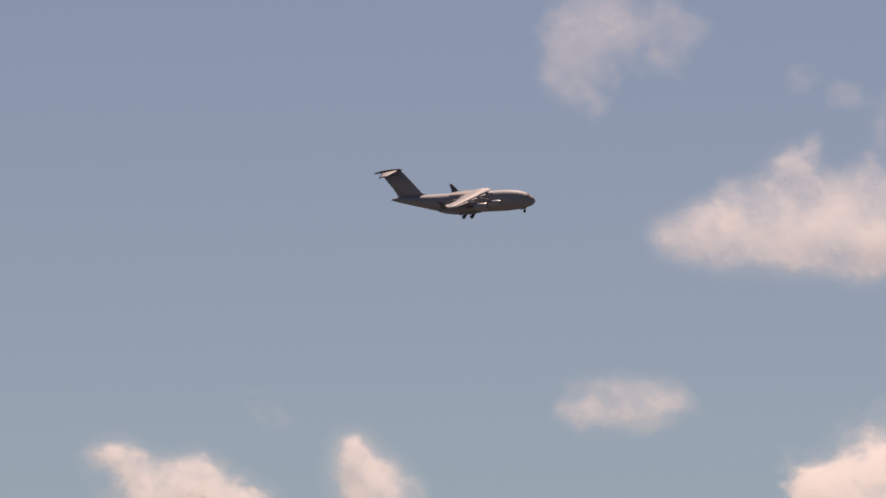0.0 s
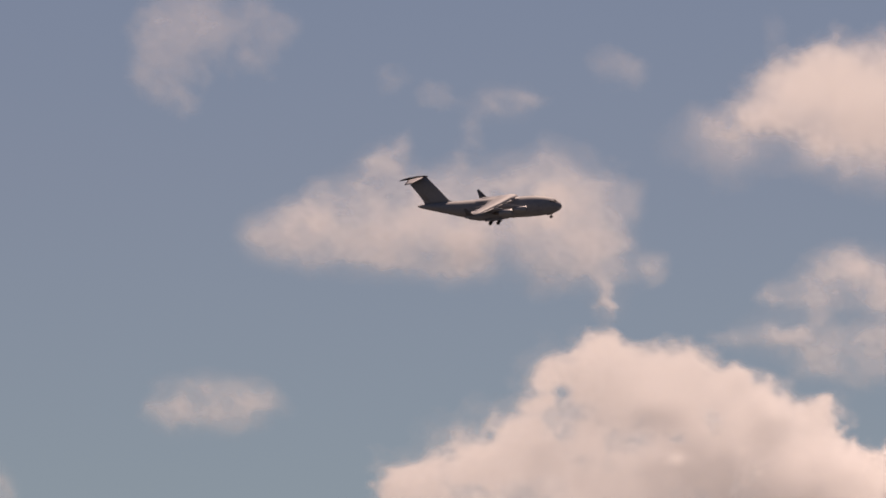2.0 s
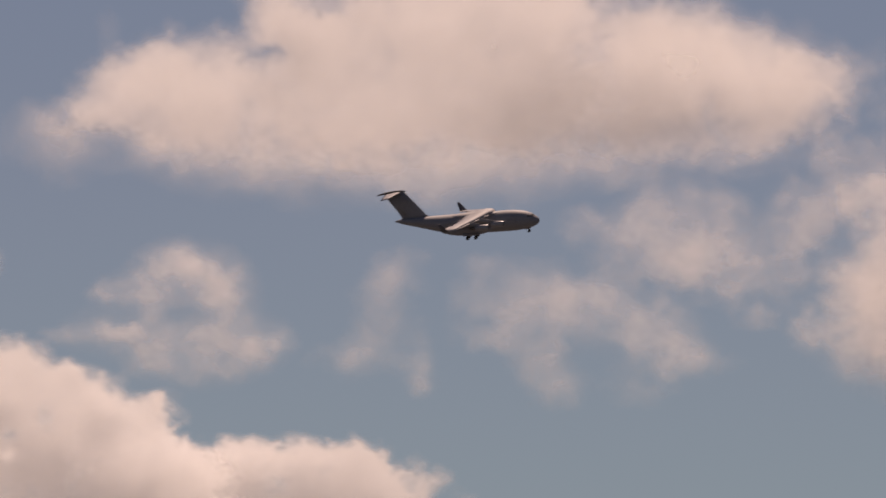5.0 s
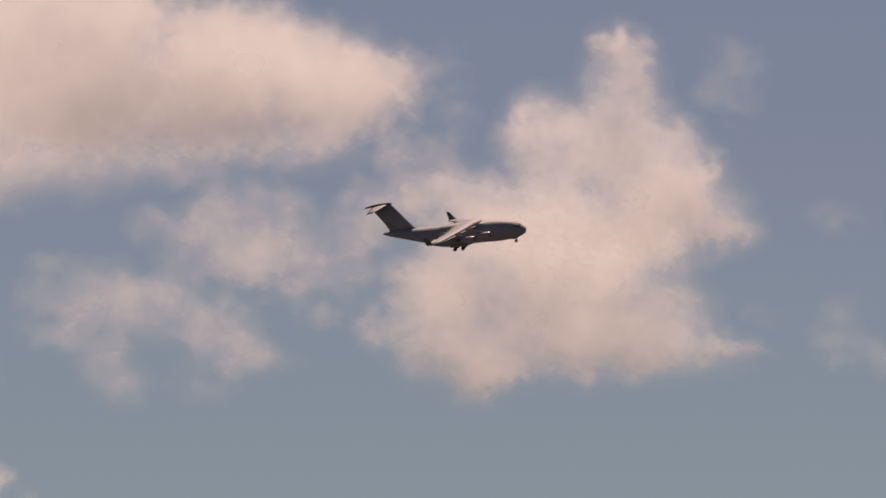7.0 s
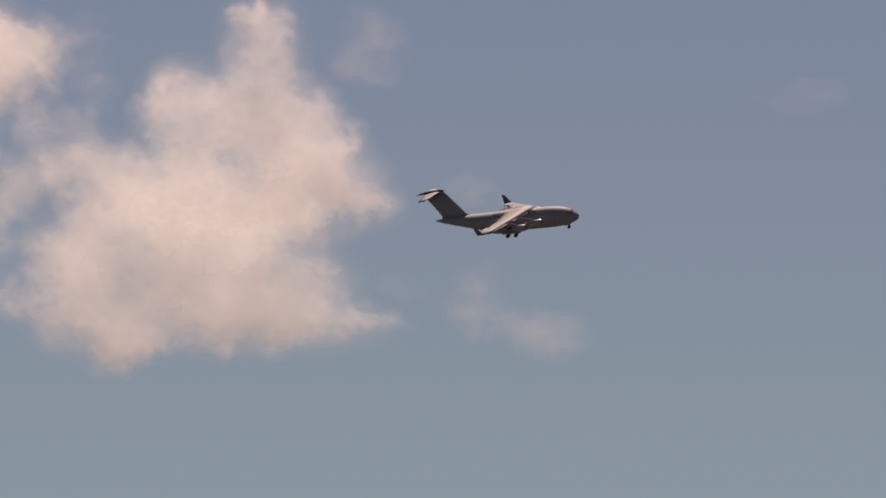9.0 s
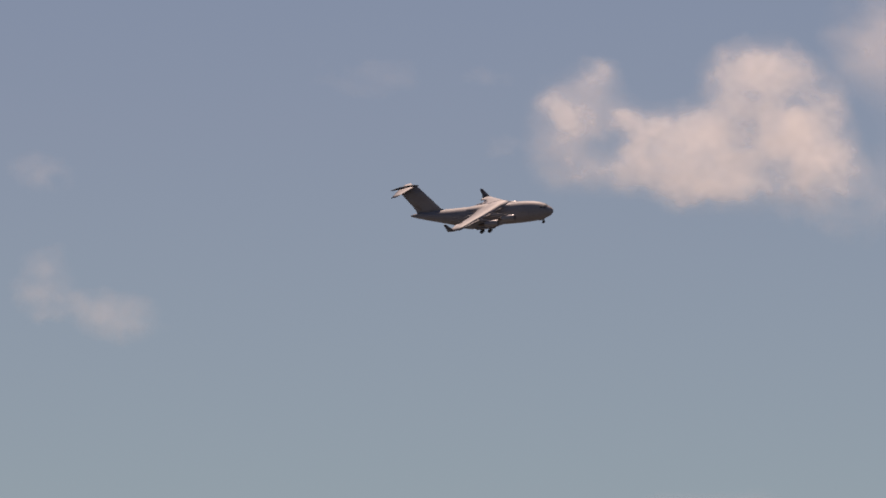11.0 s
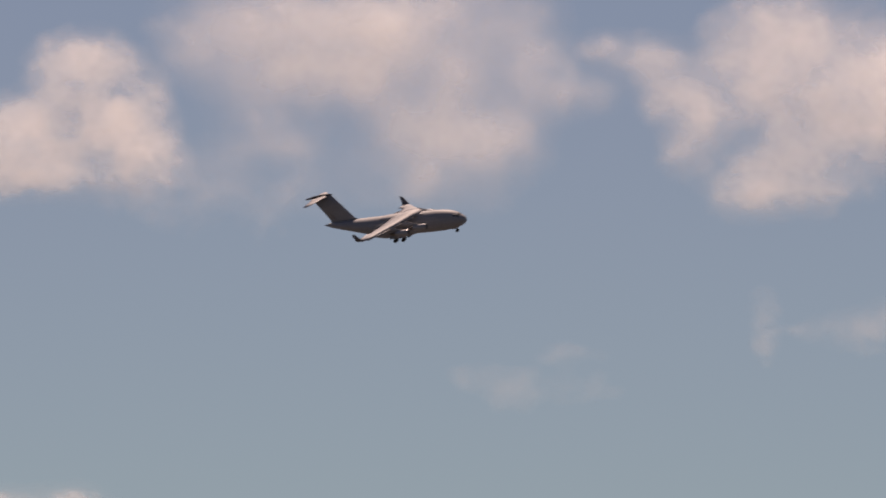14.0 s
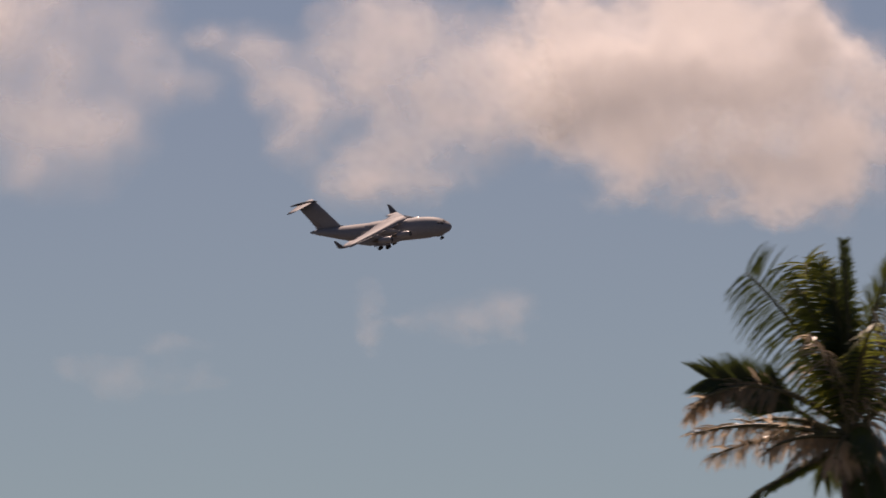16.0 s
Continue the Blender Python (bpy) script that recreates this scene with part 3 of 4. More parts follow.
cloud("thin broken wisp of cloud", (5319, 113), [(640, 658, 36, 18, .6), (700, 690, 40, 24, .75), (800, 622, 55, 13, .55), (725, 660, 40, 16, .5), (840, 680, 50, 26, .35)], 4600, 0.22, 0.55, 1.3, 65, 61)
cloud("faint narrow upright wisp", (5319, 113), [(1148, 535, 16, 22, .8), (1150, 595, 17, 34, .7)], 4600, 0.27, 0.45, 1.3, 50, 63)
cloud("small thin pale cloud", (5319, 113), [(1358, 572, 62, 30, .9), (1390, 556, 26, 17, .4), (1240, 582, 55, 12, .5)], 4600, 0.34, 0.45, 1.2, 65, 64)


# ---- the aircraft: x forward, y to its left wing, z up ----
# along the body: x, half width, top, bottom
STATIONS = [(-0.5, 0.12, -1.1, -1.4), (-0.6, 0.7, -0.6, -1.8), (-1.0, 1.3, -0.05, -2.3), (-1.8, 1.9, 0.6, -2.8),
            (-3.0, 2.45, 1.45, -3.25), (-4.5, 2.9, 2.1, -3.6), (-6.2, 3.2, 2.53, -3.82), (-8.5, 3.38, 2.85, -3.97), (-11.0, 3.43, 3.02, -4.02),
            (-20.0, 3.43, 3.02, -3.85), (-28.5, 3.43, 3.05, -3.4), (-31.5, 3.4, 3.08, -3.05), (-35.0, 3.2, 3.08, -2.15),
            (-39.0, 2.75, 3.12, -0.95), (-43.0, 2.0, 3.05, 0.2), (-46.0, 1.2, 2.95, 1.05), (-48.0, 0.5, 2.6, 1.75),
            (-48.8, 0.1, 2.3, 2.05)]


def fuselage(parent):
    rings = []
    for x, w, top, bot in STATIONS:
        c, h = (top + bot) / 2, (top - bot) / 2
        rings.append([(x, w * math.cos(a), c + h * math.sin(a)) for a in (2 * math.pi * k / 40 for k in range(40))])
    return part("fuselage", loft(rings), PAINT, parent, "rounded grey painted body with upswept tail")


def on_body(x, angle, out):
    """A point of the body's skin at x and an angle in degrees, proud by out."""
    i = next(k for k in range(len(STATIONS) - 1) if STATIONS[k + 1][0] <= x)
    p, q = STATIONS[i], STATIONS[i + 1]
    u = (x - p[0]) / (q[0] - p[0])
    w, top, bot = (p[k] + (q[k] - p[k]) * u for k in (1, 2, 3))
    return (x, (w + out) * math.cos(radians(angle)), (top + bot) / 2 + ((top - bot) / 2 + out) * math.sin(radians(angle)))


def shell_patch(x_a, x_b, a_a, a_b, out, n=6):
    """A curved plate that follows the body between two places and two angles (degrees), proud by out."""
    def layer(o):
        return [[on_body(x_a + (x_b - x_a) * i / n, a_a + (a_b - a_a) * j / n, o) for j in range(n + 1)] for i in range(n + 1)]
    bm = bmesh.new()
    top, low = ([[bm.verts.new(p) for p in row] for row in layer(o)] for o in (out, -0.05))
    for grid in (top, low):
        for i in range(n):
            for j in range(n):
                bm.faces.new((grid[i][j], grid[i + 1][j], grid[i + 1][j + 1], grid[i][j + 1]))
    rim = [(0, j) for j in range(n)] + [(i, n) for i in range(n)] + [(n, j) for j in range(n, 0, -1)] + [(i, 0) for i in range(n, 0, -1)]
    for (i, j), (k, m) in zip(rim, rim[1:] + rim[:1]):
        bm.faces.new((top[i][j], top[k][m], low[k][m], low[i][j]))
    return bm


def wing(parent, s):
    """s = 1: left, -1: right."""
    def le(y):
        return -14.9 - 0.505 * y

    def te(y):
        return -27.2 - 0.02 * y if y < 9 else -27.38 - 0.185 * (y - 9)

    def box(y):
        return 0.78 if y < 17.3 else 1.0

    def zz(y):
        return 3.08 - 0.097 * y

    rings = []
    for y in (0.0, 3.2, 6.0, 9.0, 13.0, 17.2, 17.4, 21.0, 24.6):
        c = (le(y) - te(y)) * box(y)
        rings.append(foil_ring((le(y), s * y, zz(y)), c, (0.135 - 0.0012 * y) / box(y), (0, 0.06 * s, 1), twist=radians(1.5)))
    ob = part("wing", loft(rings), PAINT, parent, "swept grey wing drooping to its tip")
    # winglet
    y, z = 24.6, zz(24.6)
    rings = [foil_ring((le(y), s * y, z), le(y) - te(y), 0.10, (0, -0.4 * s, 1)),
             foil_ring((le(y) - 0.55, s * (y + 0.55), z + 0.32), 2.45, 0.09, (0, -0.9 * s, 0.5)),
             foil_ring((le(y) - 1.5, s * (y + 0.95), z + 1.35), 1.75, 0.09, (0, -1 * s, 0.3)),
             foil_ring((le(y) - 2.75, s * (y + 1.35), z + 2.75), 0.95, 0.09, (0, -1 * s, 0.3))]
    part("winglet", loft(rings), PAINT_SLATE, parent, "dark upturned winglet")
    # slotted flaps, lowered
    for y0, y1 in ((3.6, 8.7), (9.2, 17.2)):
        rings = []
        for y in (y0, (y0 + y1) / 2, y1):
            c = le(y) - te(y)
            rings.append(foil_ring((le(y) - 0.76 * c, s * y, zz(y) - 0.03 * c - 0.22), 0.29 * c, 0.13, (0, 0, 1), twist=radians(36)))
        part("flap", loft(rings), PAINT, parent, "lowered trailing-edge flap")
    # slats along the leading edge
    for y0, y1 in ((4.2, 7.9), (9.3, 13.1), (14.5, 23.6)):
        rings = []
        for y in (y0, y1):
            rings.append(foil_ring((le(y) + 0.38, s * y, zz(y) - 0.34), 1.05, 0.2, (0.35, 0, 1), twist=radians(-14)))
        part("slat", loft(rings), PAINT, parent, "extended leading-edge slat")
    # aileron, set slightly proud of the trailing edge
    rings = []
    for y in (17.6, 23.8):
        zb = zz(y) - (le(y) - te(y)) * math.tan(radians(1.5)) + 0.02
        rings.append(foil_ring((te(y) + 0.85, s * y, zb + 0.06), 1.0, 0.12, (0, 0, 1), twist=radians(4)))
    part("aileron", loft(rings), PAINT, parent)
    # flap track fairings
    for y in (6.0, 10.6, 14.0, 17.4):
        zb = zz(y) - 0.75
        pts = [(te(y) + 4.2, s * y, zb + 0.1), (te(y) + 2.2, s * y, zb - 0.35), (te(y), s * y, zb - 0.55), (te(y) - 2.2, s * y, zb - 0.75)]
        part("flap_track_fairing", tube(pts, [0.08, 0.34, 0.38, 0.05], 12), PAINT, parent)
    # engines
    for y, front, zc in ((8.6, -11.3, -0.3), (13.8, -15.8, -0.4)):
        engine(parent, s * y, front, zc, zz(y), le(y))


def engine(parent, y, front, zc, wing_z, wing_x):
    at, slim = (front, y, zc), 0.78
    prof = [(-0.1, 0.98), (0.0, 1.06), (-0.12, 1.16), (-0.7, 1.29), (-1.9, 1.34), (-3.2, 1.27), (-4.6, 1.05), (-4.62, 0.96),
            (-3.2, 1.0), (-0.9, 0.98)]
    nac = part("engine_nacelle", turned([(u, r * slim) for u, r in prof], 28, at, False), PAINT_LIGHT, parent, "satin grey engine cowling")
    lip = [(-0.13, 0.96), (0.02, 1.06), (-0.12, 1.185), (-0.32, 1.23), (-0.30, 1.1)]
    part("intake_lip", turned([(u, r * slim) for u, r in lip], 28, at, False), METAL_DULL, nac, "dull metal intake ring")
    bm = bmesh.new()
    for k in range(18):
        a, b = 2 * math.pi * k / 18, 2 * math.pi * (k + 0.75) / 18
        vs = [bm.verts.new((front - 1.0 - d, y + r * math.cos(u), zc + r * math.sin(u)))
              for r, u, d in ((0.25, a, 0), (0.74, a, 0), (0.74, b, 0.3), (0.25, b, 0.3))]
        bm.faces.new(vs)
        vs2 = [bm.verts.new(v.co + Vector((-0.05, 0, 0))) for v in vs]
        bm.faces.new(vs2[::-1])
        for i in range(4):
            bm.faces.new((vs[i], vs[(i + 1) % 4], vs2[(i + 1) % 4], vs2[i]))
    part("fan", bm, BLADE, nac, "dark fan blades", False)
    part("spinner", turned([(-0.55, 0.02), (-0.7, 0.15), (-1.05, 0.27)], 16, at), PAINT_DARK_AND_SHADED, nac)
    core = [(-3.0, 0.9), (-4.6, 0.78), (-5.6, 0.62), (-6.3, 0.5), (-6.31, 0.44), (-5.6, 0.5)]
    part("core_exhaust", turned([(u, r * slim) for u, r in core], 24, at, False), METAL_HOT, nac, "heat-stained exhaust nozzle")
    part("exhaust_plug", turned([(-5.4, 0.36), (-6.4, 0.25), (-7.1, 0.04)], 16, at), METAL_HOT, nac)
    rings = [foil_ring((front - 1.6, y, zc + 0.85), 6.2, 0.06, (0, 1, 0)),
             foil_ring((front - 2.8, y, zc + 1.25), 6.6, 0.06, (0, 1, 0)),
             foil_ring((wing_x + 0.9, y, wing_z - 0.15), 5.2, 0.07, (0, 1, 0))]
    part("pylon", loft(rings), PAINT, parent)


def tail(parent):
    rings = [foil_ring((-36.0, 0, 2.7), 10.4, 0.08, (0, 1, 0)), foil_ring((-38.05, 0, 3.6), 8.5, 0.095, (0, 1, 0)),
             foil_ring((-41.55, 0, 7.95), 7.5, 0.095, (0, 1, 0)), foil_ring((-44.9, 0, 12.05), 6.7, 0.095, (0, 1, 0))]
    fin = part("fin", loft(rings), PAINT, parent, "tall swept grey tail fin")
    rud = [foil_ring((-43.6, 0, 3.75), 2.8, 0.13, (0, 1, 0)), foil_ring((-49.4, 0, 11.2), 2.2, 0.13, (0, 1, 0))]
    part("rudder", loft(rud), PAINT, fin)
    pts = [(-44.3, 0, 12.1), (-45.6, 0, 12.25), (-48.2, 0, 12.1), (-51.0, 0, 11.85), (-53.0, 0, 11.55), (-54.1, 0, 11.35)]
    # the bullet shares the fin's grey; its shaded side is painted in as darker
    part("fin_bullet", tube(pts, [0.1, 0.34, 0.44, 0.42, 0.26, 0.05], 16), PAINT_DARK_AND_SHADED, parent, "pointed fairing on the fin, its shade painted in")
    for s in (1, -1):
        rings = [foil_ring((-45.8 - 0.38 * y, s * y, 11.95 - 0.085 * y), 5.4 - 0.335 * y, 0.085, (0, 0, 1), twist=radians(5))
                 for y in (0.2, 3.0, 6.5, 10.0)]
        stab = part("tailplane", loft(rings), PAINT, parent, "swept grey tailplane half")
        rings = [foil_ring((-45.8 - 0.38 * y - 0.70 * (5.4 - 0.335 * y), s * y, 11.95 - 0.085 * y - 0.31), 1.6 - 0.1 * y, 0.12,
                           (0, 0, 1), twist=radians(5)) for y in (0.9, 9.6)]
        part("elevator", loft(rings), PAINT, stab)


def wheel(parent, x, y, z, r, w):
    prof = [(-w / 2, r * 0.62), (-w / 2, r * 0.86), (-w * 0.36, r * 0.97), (0, r), (w * 0.36, r * 0.97), (w / 2, r * 0.86), (w / 2, r * 0.62)]
    rings = [[(x + q * math.cos(a), y + u, z + q * math.sin(a)) for a in (2 * math.pi * k / 20 for k in range(20))] for u, q in prof]
    tyre = part("wheel", loft(rings), RUBBER, parent, "black rubber tyre")
    rings = [[(x + q * math.cos(a), y + u, z + q * math.sin(a)) for a in (2 * math.pi * k / 16 for k in range(16))]
             for u, q in ((-w * 0.42, r * 0.2), (-w * 0.52, r * 0.6), (w * 0.52, r * 0.6), (w * 0.42, r * 0.2))]
    part("wheel_hub", loft(rings), METAL, tyre, "bare metal hub")


def plate(corners, thick):
    """A thin panel over four corners."""
    a = [Vector(c) for c in corners]
    n = (a[1] - a[0]).cross(a[3] - a[0]).normalized() * thick / 2
    return loft([[c - n for c in a], [c + n for c in a]])


def gear(parent):
    for s in (1, -1):
        # blister that houses the main gear
        rings = []
        for x, w, h in ((-15.6, 0.1, 0.15), (-17.0, 0.85, 1.0), (-19.5, 1.35, 1.55), (-24.0, 1.45, 1.7), (-28.0, 1.25, 1.5), (-31.0, 0.7, 0.9), (-33.0, 0.1, 0.15)):
            rings.append([(x, s * 2.75 + w * math.cos(a), -2.35 + h * math.sin(a)) for a in (2 * math.pi * k / 20 for k in range(20))])
        part("gear_sponson", loft(rings), PAINT, parent, "rounded blister over the main wheels")
        for x in (-21.9, -24.6):
            leg = part("main_gear_leg", tube([(x, s * 3.0, -2.6), (x, s * 3.05, -3.9), (x, s * 3.05, -4.85)], [0.26, 0.24, 0.2], 12), METAL, parent, "bare metal strut")
            part("axle", tube([(x, s * 2.1, -4.85), (x, s * 4.0, -4.85)], [0.13, 0.13], 10), METAL, leg)
            part("drag_brace", tube([(x + 1.0, s * 3.0, -3.2), (x, s * 3.05, -4.5)], [0.09, 0.09], 8), METAL, leg)
            for y in (2.15, 3.35, 3.95):
                wheel(parent, x, s * y, -4.85, 0.62, 0.45)
        part("gear_door", plate([(-20.4, s * 4.05, -3.1), (-26.1, s * 4.05, -3.1), (-26.1, s * 4.5, -4.0), (-20.4, s * 4.5, -4.0)], 0.07), PAINT, parent)
    leg = part("nose_gear_leg", tube([(-4.6, 0, -2.6), (-4.45, 0, -3.6), (-4.3, 0, -4.55)], [0.2, 0.17, 0.13], 12), METAL, parent, "bare metal strut")
    part("axle", tube([(-4.3, -0.5, -4.55), (-4.3, 0.5, -4.55)], [0.1, 0.1], 10), METAL, leg)
    part("drag_brace", tube([(-6.1, 0, -3.1), (-4.4, 0, -4.0)], [0.09, 0.07], 8), METAL, leg)
    for s in (1, -1):
        wheel(parent, -4.3, s * 0.42, -4.55, 0.5, 0.34)
        part("nose_gear_door", plate([(-3.7, s * 0.6, -2.85), (-5.6, s * 0.6, -3.1), (-5.6, s * 0.78, -3.95), (-3.7, s * 0.78, -3.7)], 0.05), PAINT, parent)


def aircraft():
    root = new("cargo_aircraft")
    tagged(root, "four-engined grey military transport jet with T-tail and lowered wheels in flight", "aircraft")
    fuselage(root)
    # fairing where the wing crosses the body
    rings = []
    for x, w, h in ((-12.4, 0.2, 0.1), (-14.2, 2.0, 0.7), (-17.0, 2.9, 1.15), (-22.0, 3.1, 1.2), (-27.0, 2.7, 1.0), (-31.0, 1.6, 0.6), (-34.0, 0.2, 0.1)):
        rings.append([(x, w * math.cos(a), 2.2 + h * math.sin(a)) for a in (2 * math.pi * k / 24 for k in range(24))])
    part("wing_fairing", loft(rings), PAINT, root, "smooth hump over the wing joint")
    for s in (1, -1):
        wing(root, s)
    tail(root)
    gear(root)
    # flight-deck glazing: two front and two side panes a side
    for s in (1, -1):
        for x0, x1, a0, a1 in ((-2.0, -2.9, 58, 86), (-2.3, -3.2, 34, 54), (-3.4, -4.2, 32, 47)):
            angs = (a0, a1) if s == 1 else (180 - a0, 180 - a1)
            part("cockpit_window", shell_patch(x0, x1, *angs, 0.02), GLASS_DARK, root, "dark cockpit pane")
        part("crew_door", shell_patch(-7.0, -8.1, *((-25, 10) if s == 1 else (205, 170)), 0.03), PAINT, root)
        part("side_door", shell_patch(-32.0, -33.2, *((-20, 14) if s == 1 else (200, 166)), 0.03), PAINT, root)
    for ob in root.children:
        ob.matrix_parent_inverse = Matrix.Translation((25, 0, 0))
    return root


PLANE = aircraft()


# ---- the palm ----
def frond(parent, az, rise, length, droop, hang, mat, seed, twist=0.0, leaf_len=0.95, name="frond", label="", bend=1.5, singly=False, roll=0.0, sweep=0.0, dense=21, bare=0.13):
    """A feather leaf: a curved stalk with two rows of folded, pointed leaflets.
    az: degrees, 0 away, 90 to the right; rise: degrees at the base; droop: degrees bent by the tip; roll: turn of the blade about its stalk;
    sweep: leaflets lean on to the tip; dense: leaflet pairs a metre; bare: share of the stalk with none."""
    rng = random.Random(seed)
    pts, p = [Vector((0, 0, 0))], Vector((0, 0, 0))
    n = 26
    out = Vector((math.sin(radians(az)), math.cos(radians(az)), 0))
    side = Vector((out.y, -out.x, 0))
    for i in range(n):
        u = (i + 0.5) / n
        a = radians(rise - droop * u ** bend)
        p = p + (out * math.cos(a) + Vector((0, 0, 1)) * math.sin(a) + side * twist * u * 0.5) * (length / n)
        pts.append(p)
    stalk = tube(pts, [0.075 * (1 - 0.85 * i / n) + 0.008 for i in range(n + 1)], 6)
    ob = part(name, stalk, STALK, parent, label)
    bm = bmesh.new()
    m = int(length * dense)
    for k in range(m):
        u = bare + (1 - bare) * k / (m - 1)
        f = u * n
        i = min(int(f), n - 1)
        at = pts[i].lerp(pts[i + 1], f - i)
        along = (pts[i + 1] - pts[i]).normalized()
        up = side.cross(along).normalized()
        if up.z < 0 and rise < 80:
            up = -up
        flat = (side * math.cos(radians(roll)) + up * math.sin(radians(roll))).normalized()
        up = (up * math.cos(radians(roll)) - side * math.sin(radians(roll))).normalized()
        ll = leaf_len * (0.5 + 0.5 * math.sin(math.pi * min(1, 0.12 + 0.83 * u) ** 0.9)) * rng.uniform(0.85, 1.12)
        for s in (1, -1):
            if rng.random() < 0.06:
                continue
            fwd = 0.55 + 0.5 * u + sweep + rng.uniform(-0.12, 0.12)
            d = (flat * s + along * fwd + up * (0.32 - 0.4 * hang) + Vector((0, 0, -0.25 * hang))).normalized()
            if mat is LEAF_DRY:
                d = (d + Vector((rng.gauss(0, 0.3), rng.gauss(0, 0.3), rng.gauss(0, 0.3)))).normalized()
            w = 0.025 * rng.uniform(0.8, 1.25)
            fall = hang * rng.uniform(0.6, 1.3)
            if singly:
                one = bmesh.new()
                blade(one, at, d, up, w, ll, fall)
                part("leaflet", one, mat, ob, "", False)
            else:
                blade(bm, at, d, up, w, ll, fall)
    if singly:
        bm.free()
    else:
        tagged(part("foliage", bm, mat, ob, "", False), kind="stuff")
    return ob


def blade(bm, at, d, up, w, ll, fall):
    """One folded, pointed leaflet."""
    across = d.cross(up).normalized() * w
    q, rows = at.copy(), []
    for wid in (0.55, 1.0, 0.9, 0.6, 0.05):
        rows.append((bm.verts.new(q - across * wid), bm.verts.new(q + up * w * 0.5 * wid), bm.verts.new(q + across * wid)))
        d = (d + Vector((0, 0, -0.42 * fall))).normalized()
        q = q + d * (ll / 4)
    for a, b in zip(rows, rows[1:]):
        bm.faces.new((a[0], a[1], b[1], b[0]))
        bm.faces.new((a[1], a[2], b[2], b[1]))


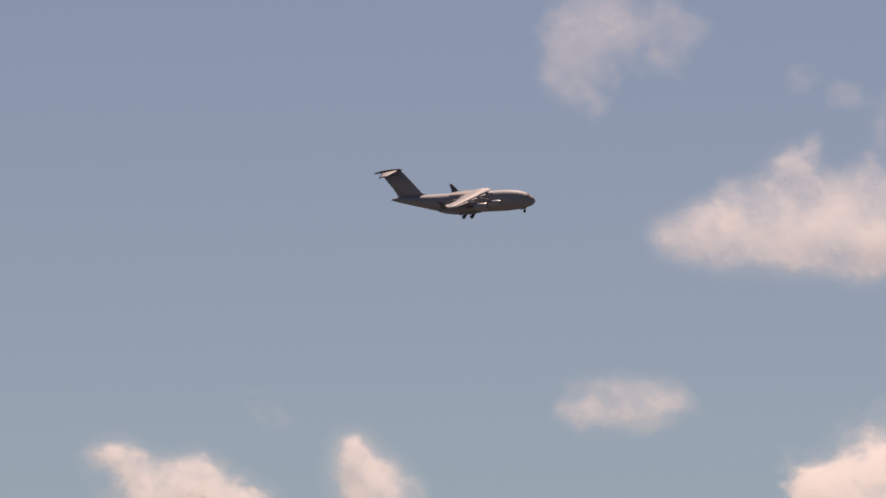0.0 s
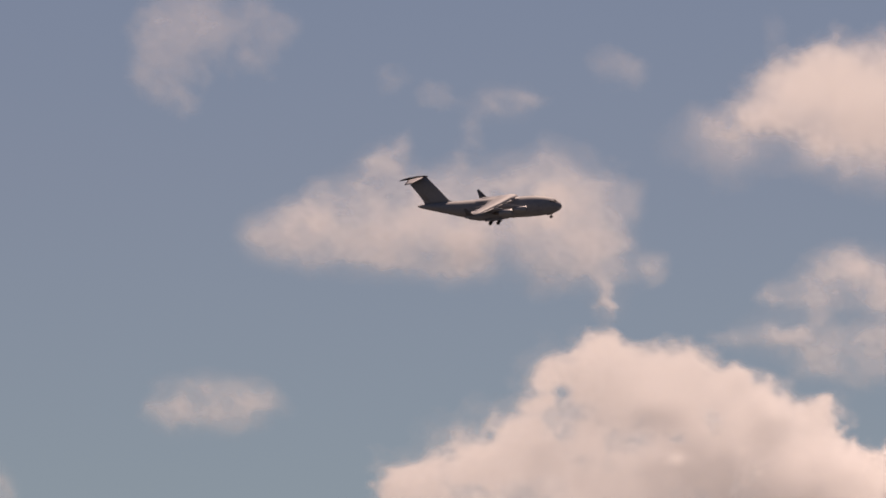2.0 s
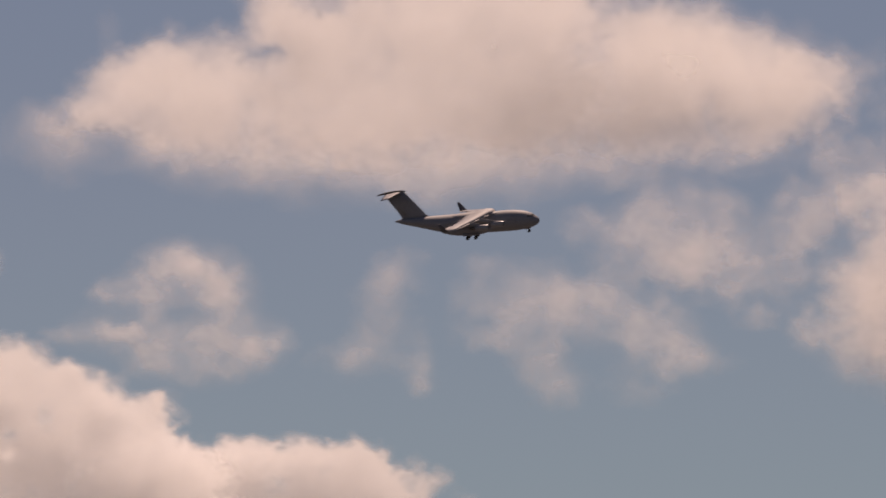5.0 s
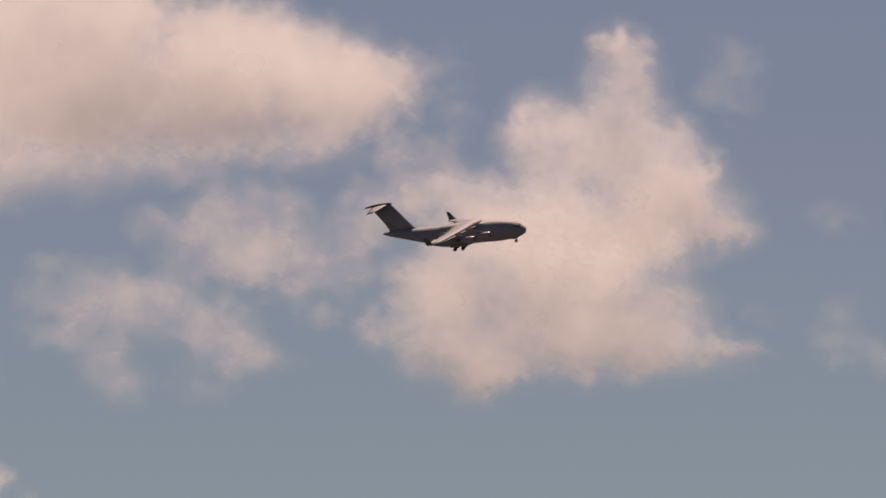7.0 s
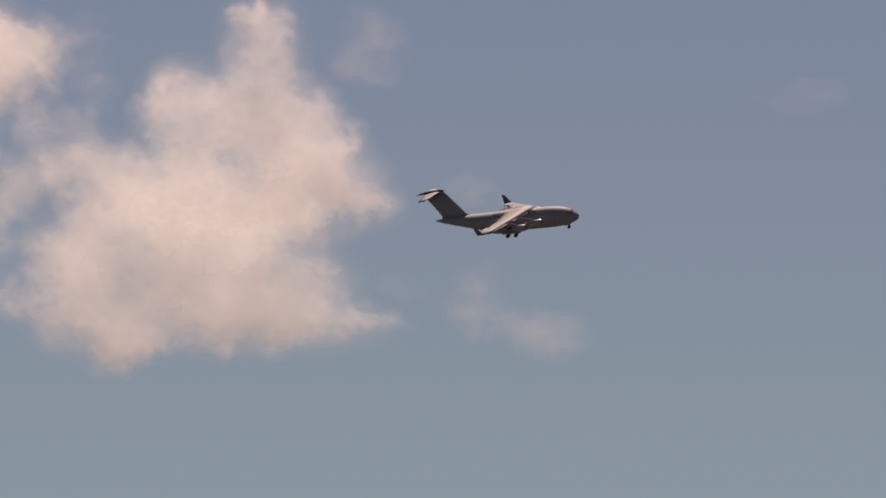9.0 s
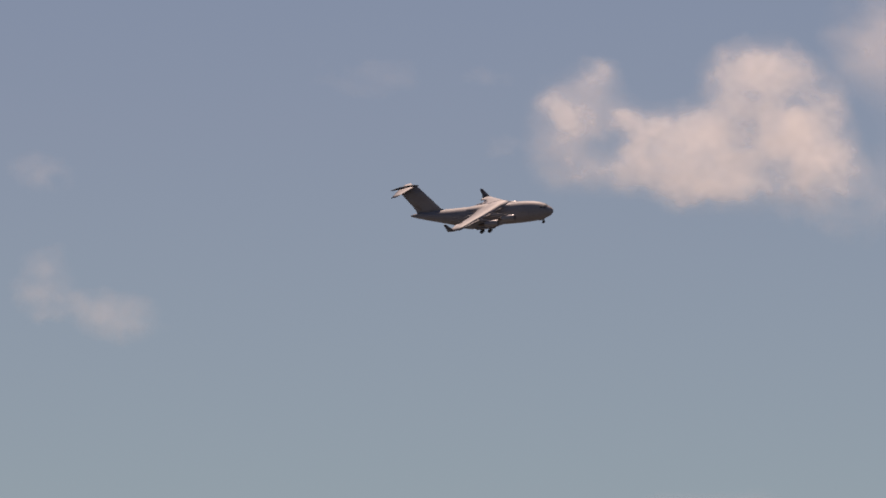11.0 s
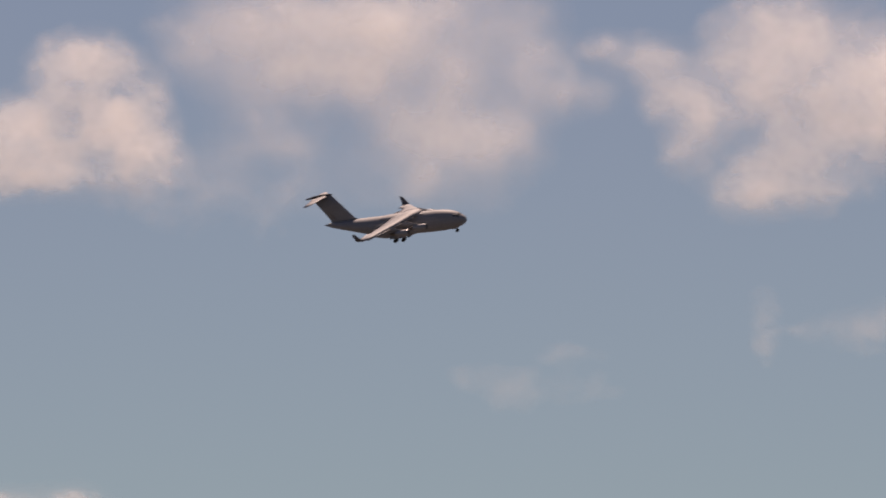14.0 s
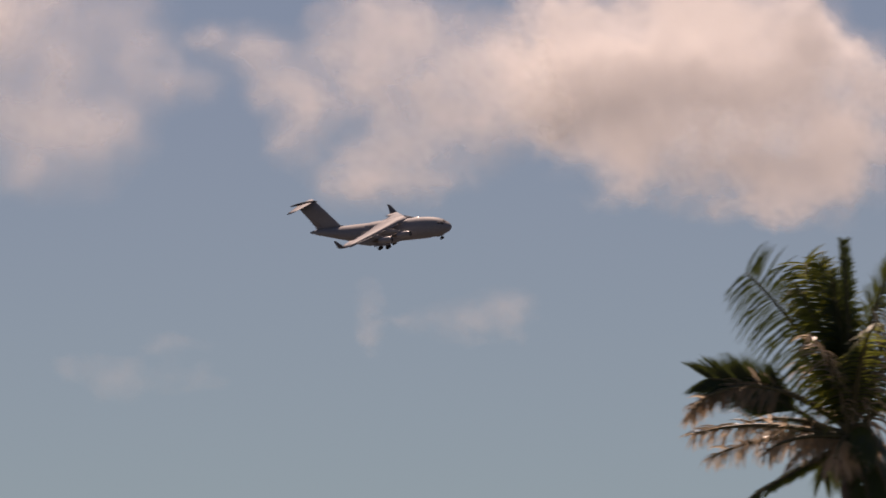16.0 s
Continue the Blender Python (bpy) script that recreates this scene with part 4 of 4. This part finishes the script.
def palm(x, y, hub_z):
    root = tagged(new("palm_tree"), "tall coconut palm with green and dry brown fronds", "palm tree")
    root.location = (x, y, 0)
    rng = random.Random(4)
    n = 90
    rings = []
    for i in range(n + 1):
        u = i / n
        z = u * (hub_z - 0.2)
        r = 0.2 + 0.16 * math.exp(-u * 14) + (0.012 if i % 2 else -0.006) + 0.05 * max(0, u - 0.95) * 20
        cx = 0.6 * math.sin(u * 1.4) - 0.6 * math.sin(1.4)
        rings.append([(cx + r * math.cos(a) * rng.uniform(0.97, 1.03), r * math.sin(a) * rng.uniform(0.97, 1.03), z)
                      for a in (2 * math.pi * k / 14 for k in range(14))])
    part("trunk", loft(rings), BARK, root, "ringed grey-brown trunk")
    g, yv, d = LEAF, LEAF_YOUNG, LEAF_DRY
    # az, rise, length, droop, hang, material, bend, roll, leaflet length, sweep, pairs a metre
    leaves = [(-88, 38, 3.15, 34, 0.12, g, 2.0, 84, 1.0, 0.6, 26), (-94, 37, 3.55, 92, 1.0, d, 1.9, 70, 0.6, 0.0, 22),
              (-90, 66, 3.7, 24, 0.6, g, 1.5, 82, 1.3, -0.5, 14),
              (-80, 81, 3.45, 16, 0.6, yv, 1.5, 65, 1.0, 0.0, 21), (-70, 84, 3.45, 12, 0.6, yv, 1.5, 20, 0.9, 0.0, 21),
              (-100, 79, 3.1, 24, 0.8, yv, 1.5, 50, 0.95, 0.0, 21), (-95, 89, 3.9, 3, 0.2, g, 1.5, 60, 0.35, 0.0, 21),
              (60, 83, 3.4, 20, 0.5, g, 1.5, 55, 0.9, 0.0, 21), (-88, 86, 3.2, 8, 0.5, g, 1.5, 40, 0.7, 0.0, 21),
              (-85, 14, 3.1, 30, 0.8, d, 1.5, 72, 0.62, 0.2, 18), (-72, 8, 2.9, 34, 0.9, d, 1.5, 72, 0.62, 0.0, 15),
              (-78, 24, 2.2, 40, 0.9, g, 1.5, 40, 0.6, 0.3, 14), (-108, 6, 1.9, 40, 0.9, d, 1.5, 40, 0.6, 0.0, 14),
              (-100, -26, 2.3, 8, 0.3, yv, 1.5, 40, 0.4, 0.8, 24), (-80, -10, 1.5, 50, 0.9, d, 1.5, 30, 0.7, 0.0, 16),
              (90, 68, 3.8, 80, 0.6, g, 1.8, -50, 1.05, 0.0, 14), (80, 54, 3.6, 70, 0.7, d, 1.5, -40, 1.0, 0.0, 15),
              (100, 76, 3.5, 50, 0.5, d, 1.5, -50, 1.0, 0.0, 18),
              (0, 66, 2.9, 70, 0.7, g, 1.5, 0, 0.9, 0.0, 21), (-25, 64, 2.7, 70, 0.8, d, 1.5, 0, 0.8, 0.0, 12),
              (170, 68, 2.9, 60, 0.7, yv, 1.5, 0, 0.9, 0.0, 12), (-150, 70, 2.6, 50, 0.9, d, 1.5, 20, 0.8, 0.0, 12),
              (165, 10, 2.0, 60, 1.1, g, 1.5, 0, 0.9, 0.0, 21), (-165, 4, 1.8, 50, 1.1, d, 1.5, 0, 0.9, 0.0, 18),
              (-20, -10, 1.8, 50, 1.0, g, 1.5, 0, 0.9, 0.0, 21), (75, -14, 2.4, 50, 1.0, d, 1.5, -20, 0.8, 0.0, 18),
              (95, -36, 1.9, 40, 1.0, g, 1.5, -40, 0.8, 0.0, 21), (120, -48, 1.8, 30, 0.9, g, 1.5, -30, 0.8, 0.0, 21),
              (150, -58, 1.8, 25, 0.9, g, 1.5, 0, 0.8, 0.0, 21)]
    for k, (az, rise, length, droop, hang, mat, bend, roll, blade_len, sweep, dense) in enumerate(leaves):
        name = "dry_frond" if mat is d else "frond"
        lab = "dry brown feather leaf" if mat is d else "young yellow-green feather leaf" if mat is yv else ""
        f = frond(root, az + rng.uniform(-4, 4), rise, length, droop, hang, mat, 100 + k, 0.0, blade_len, name, lab, bend, k in (0, 2), roll, sweep, dense, {0: 0.42, 1: 0.45, 2: 0.22}.get(k, 0.13))
        f.rotation_euler = (0, 0, -radians(17.6))
        f.location = (0, 0, hub_z + rng.uniform(-0.15, 0.15) - (0.2 if k == 0 else 0))
    return root


PALM_FAR = 208.0
_a = radians(17.607) + (1508 - 784) / 19000
palm(PALM_FAR * math.sin(_a), PALM_FAR * math.cos(_a), 1.6 + PALM_FAR * math.tan(radians(4.8208) - (772 - 441) / 19000))


def motions():
    walk(PLANE, [(t, pose(x, y, z, b, p, h - 2.2)) for t, x, y, z, b, p, h in FLIGHT])


motions()
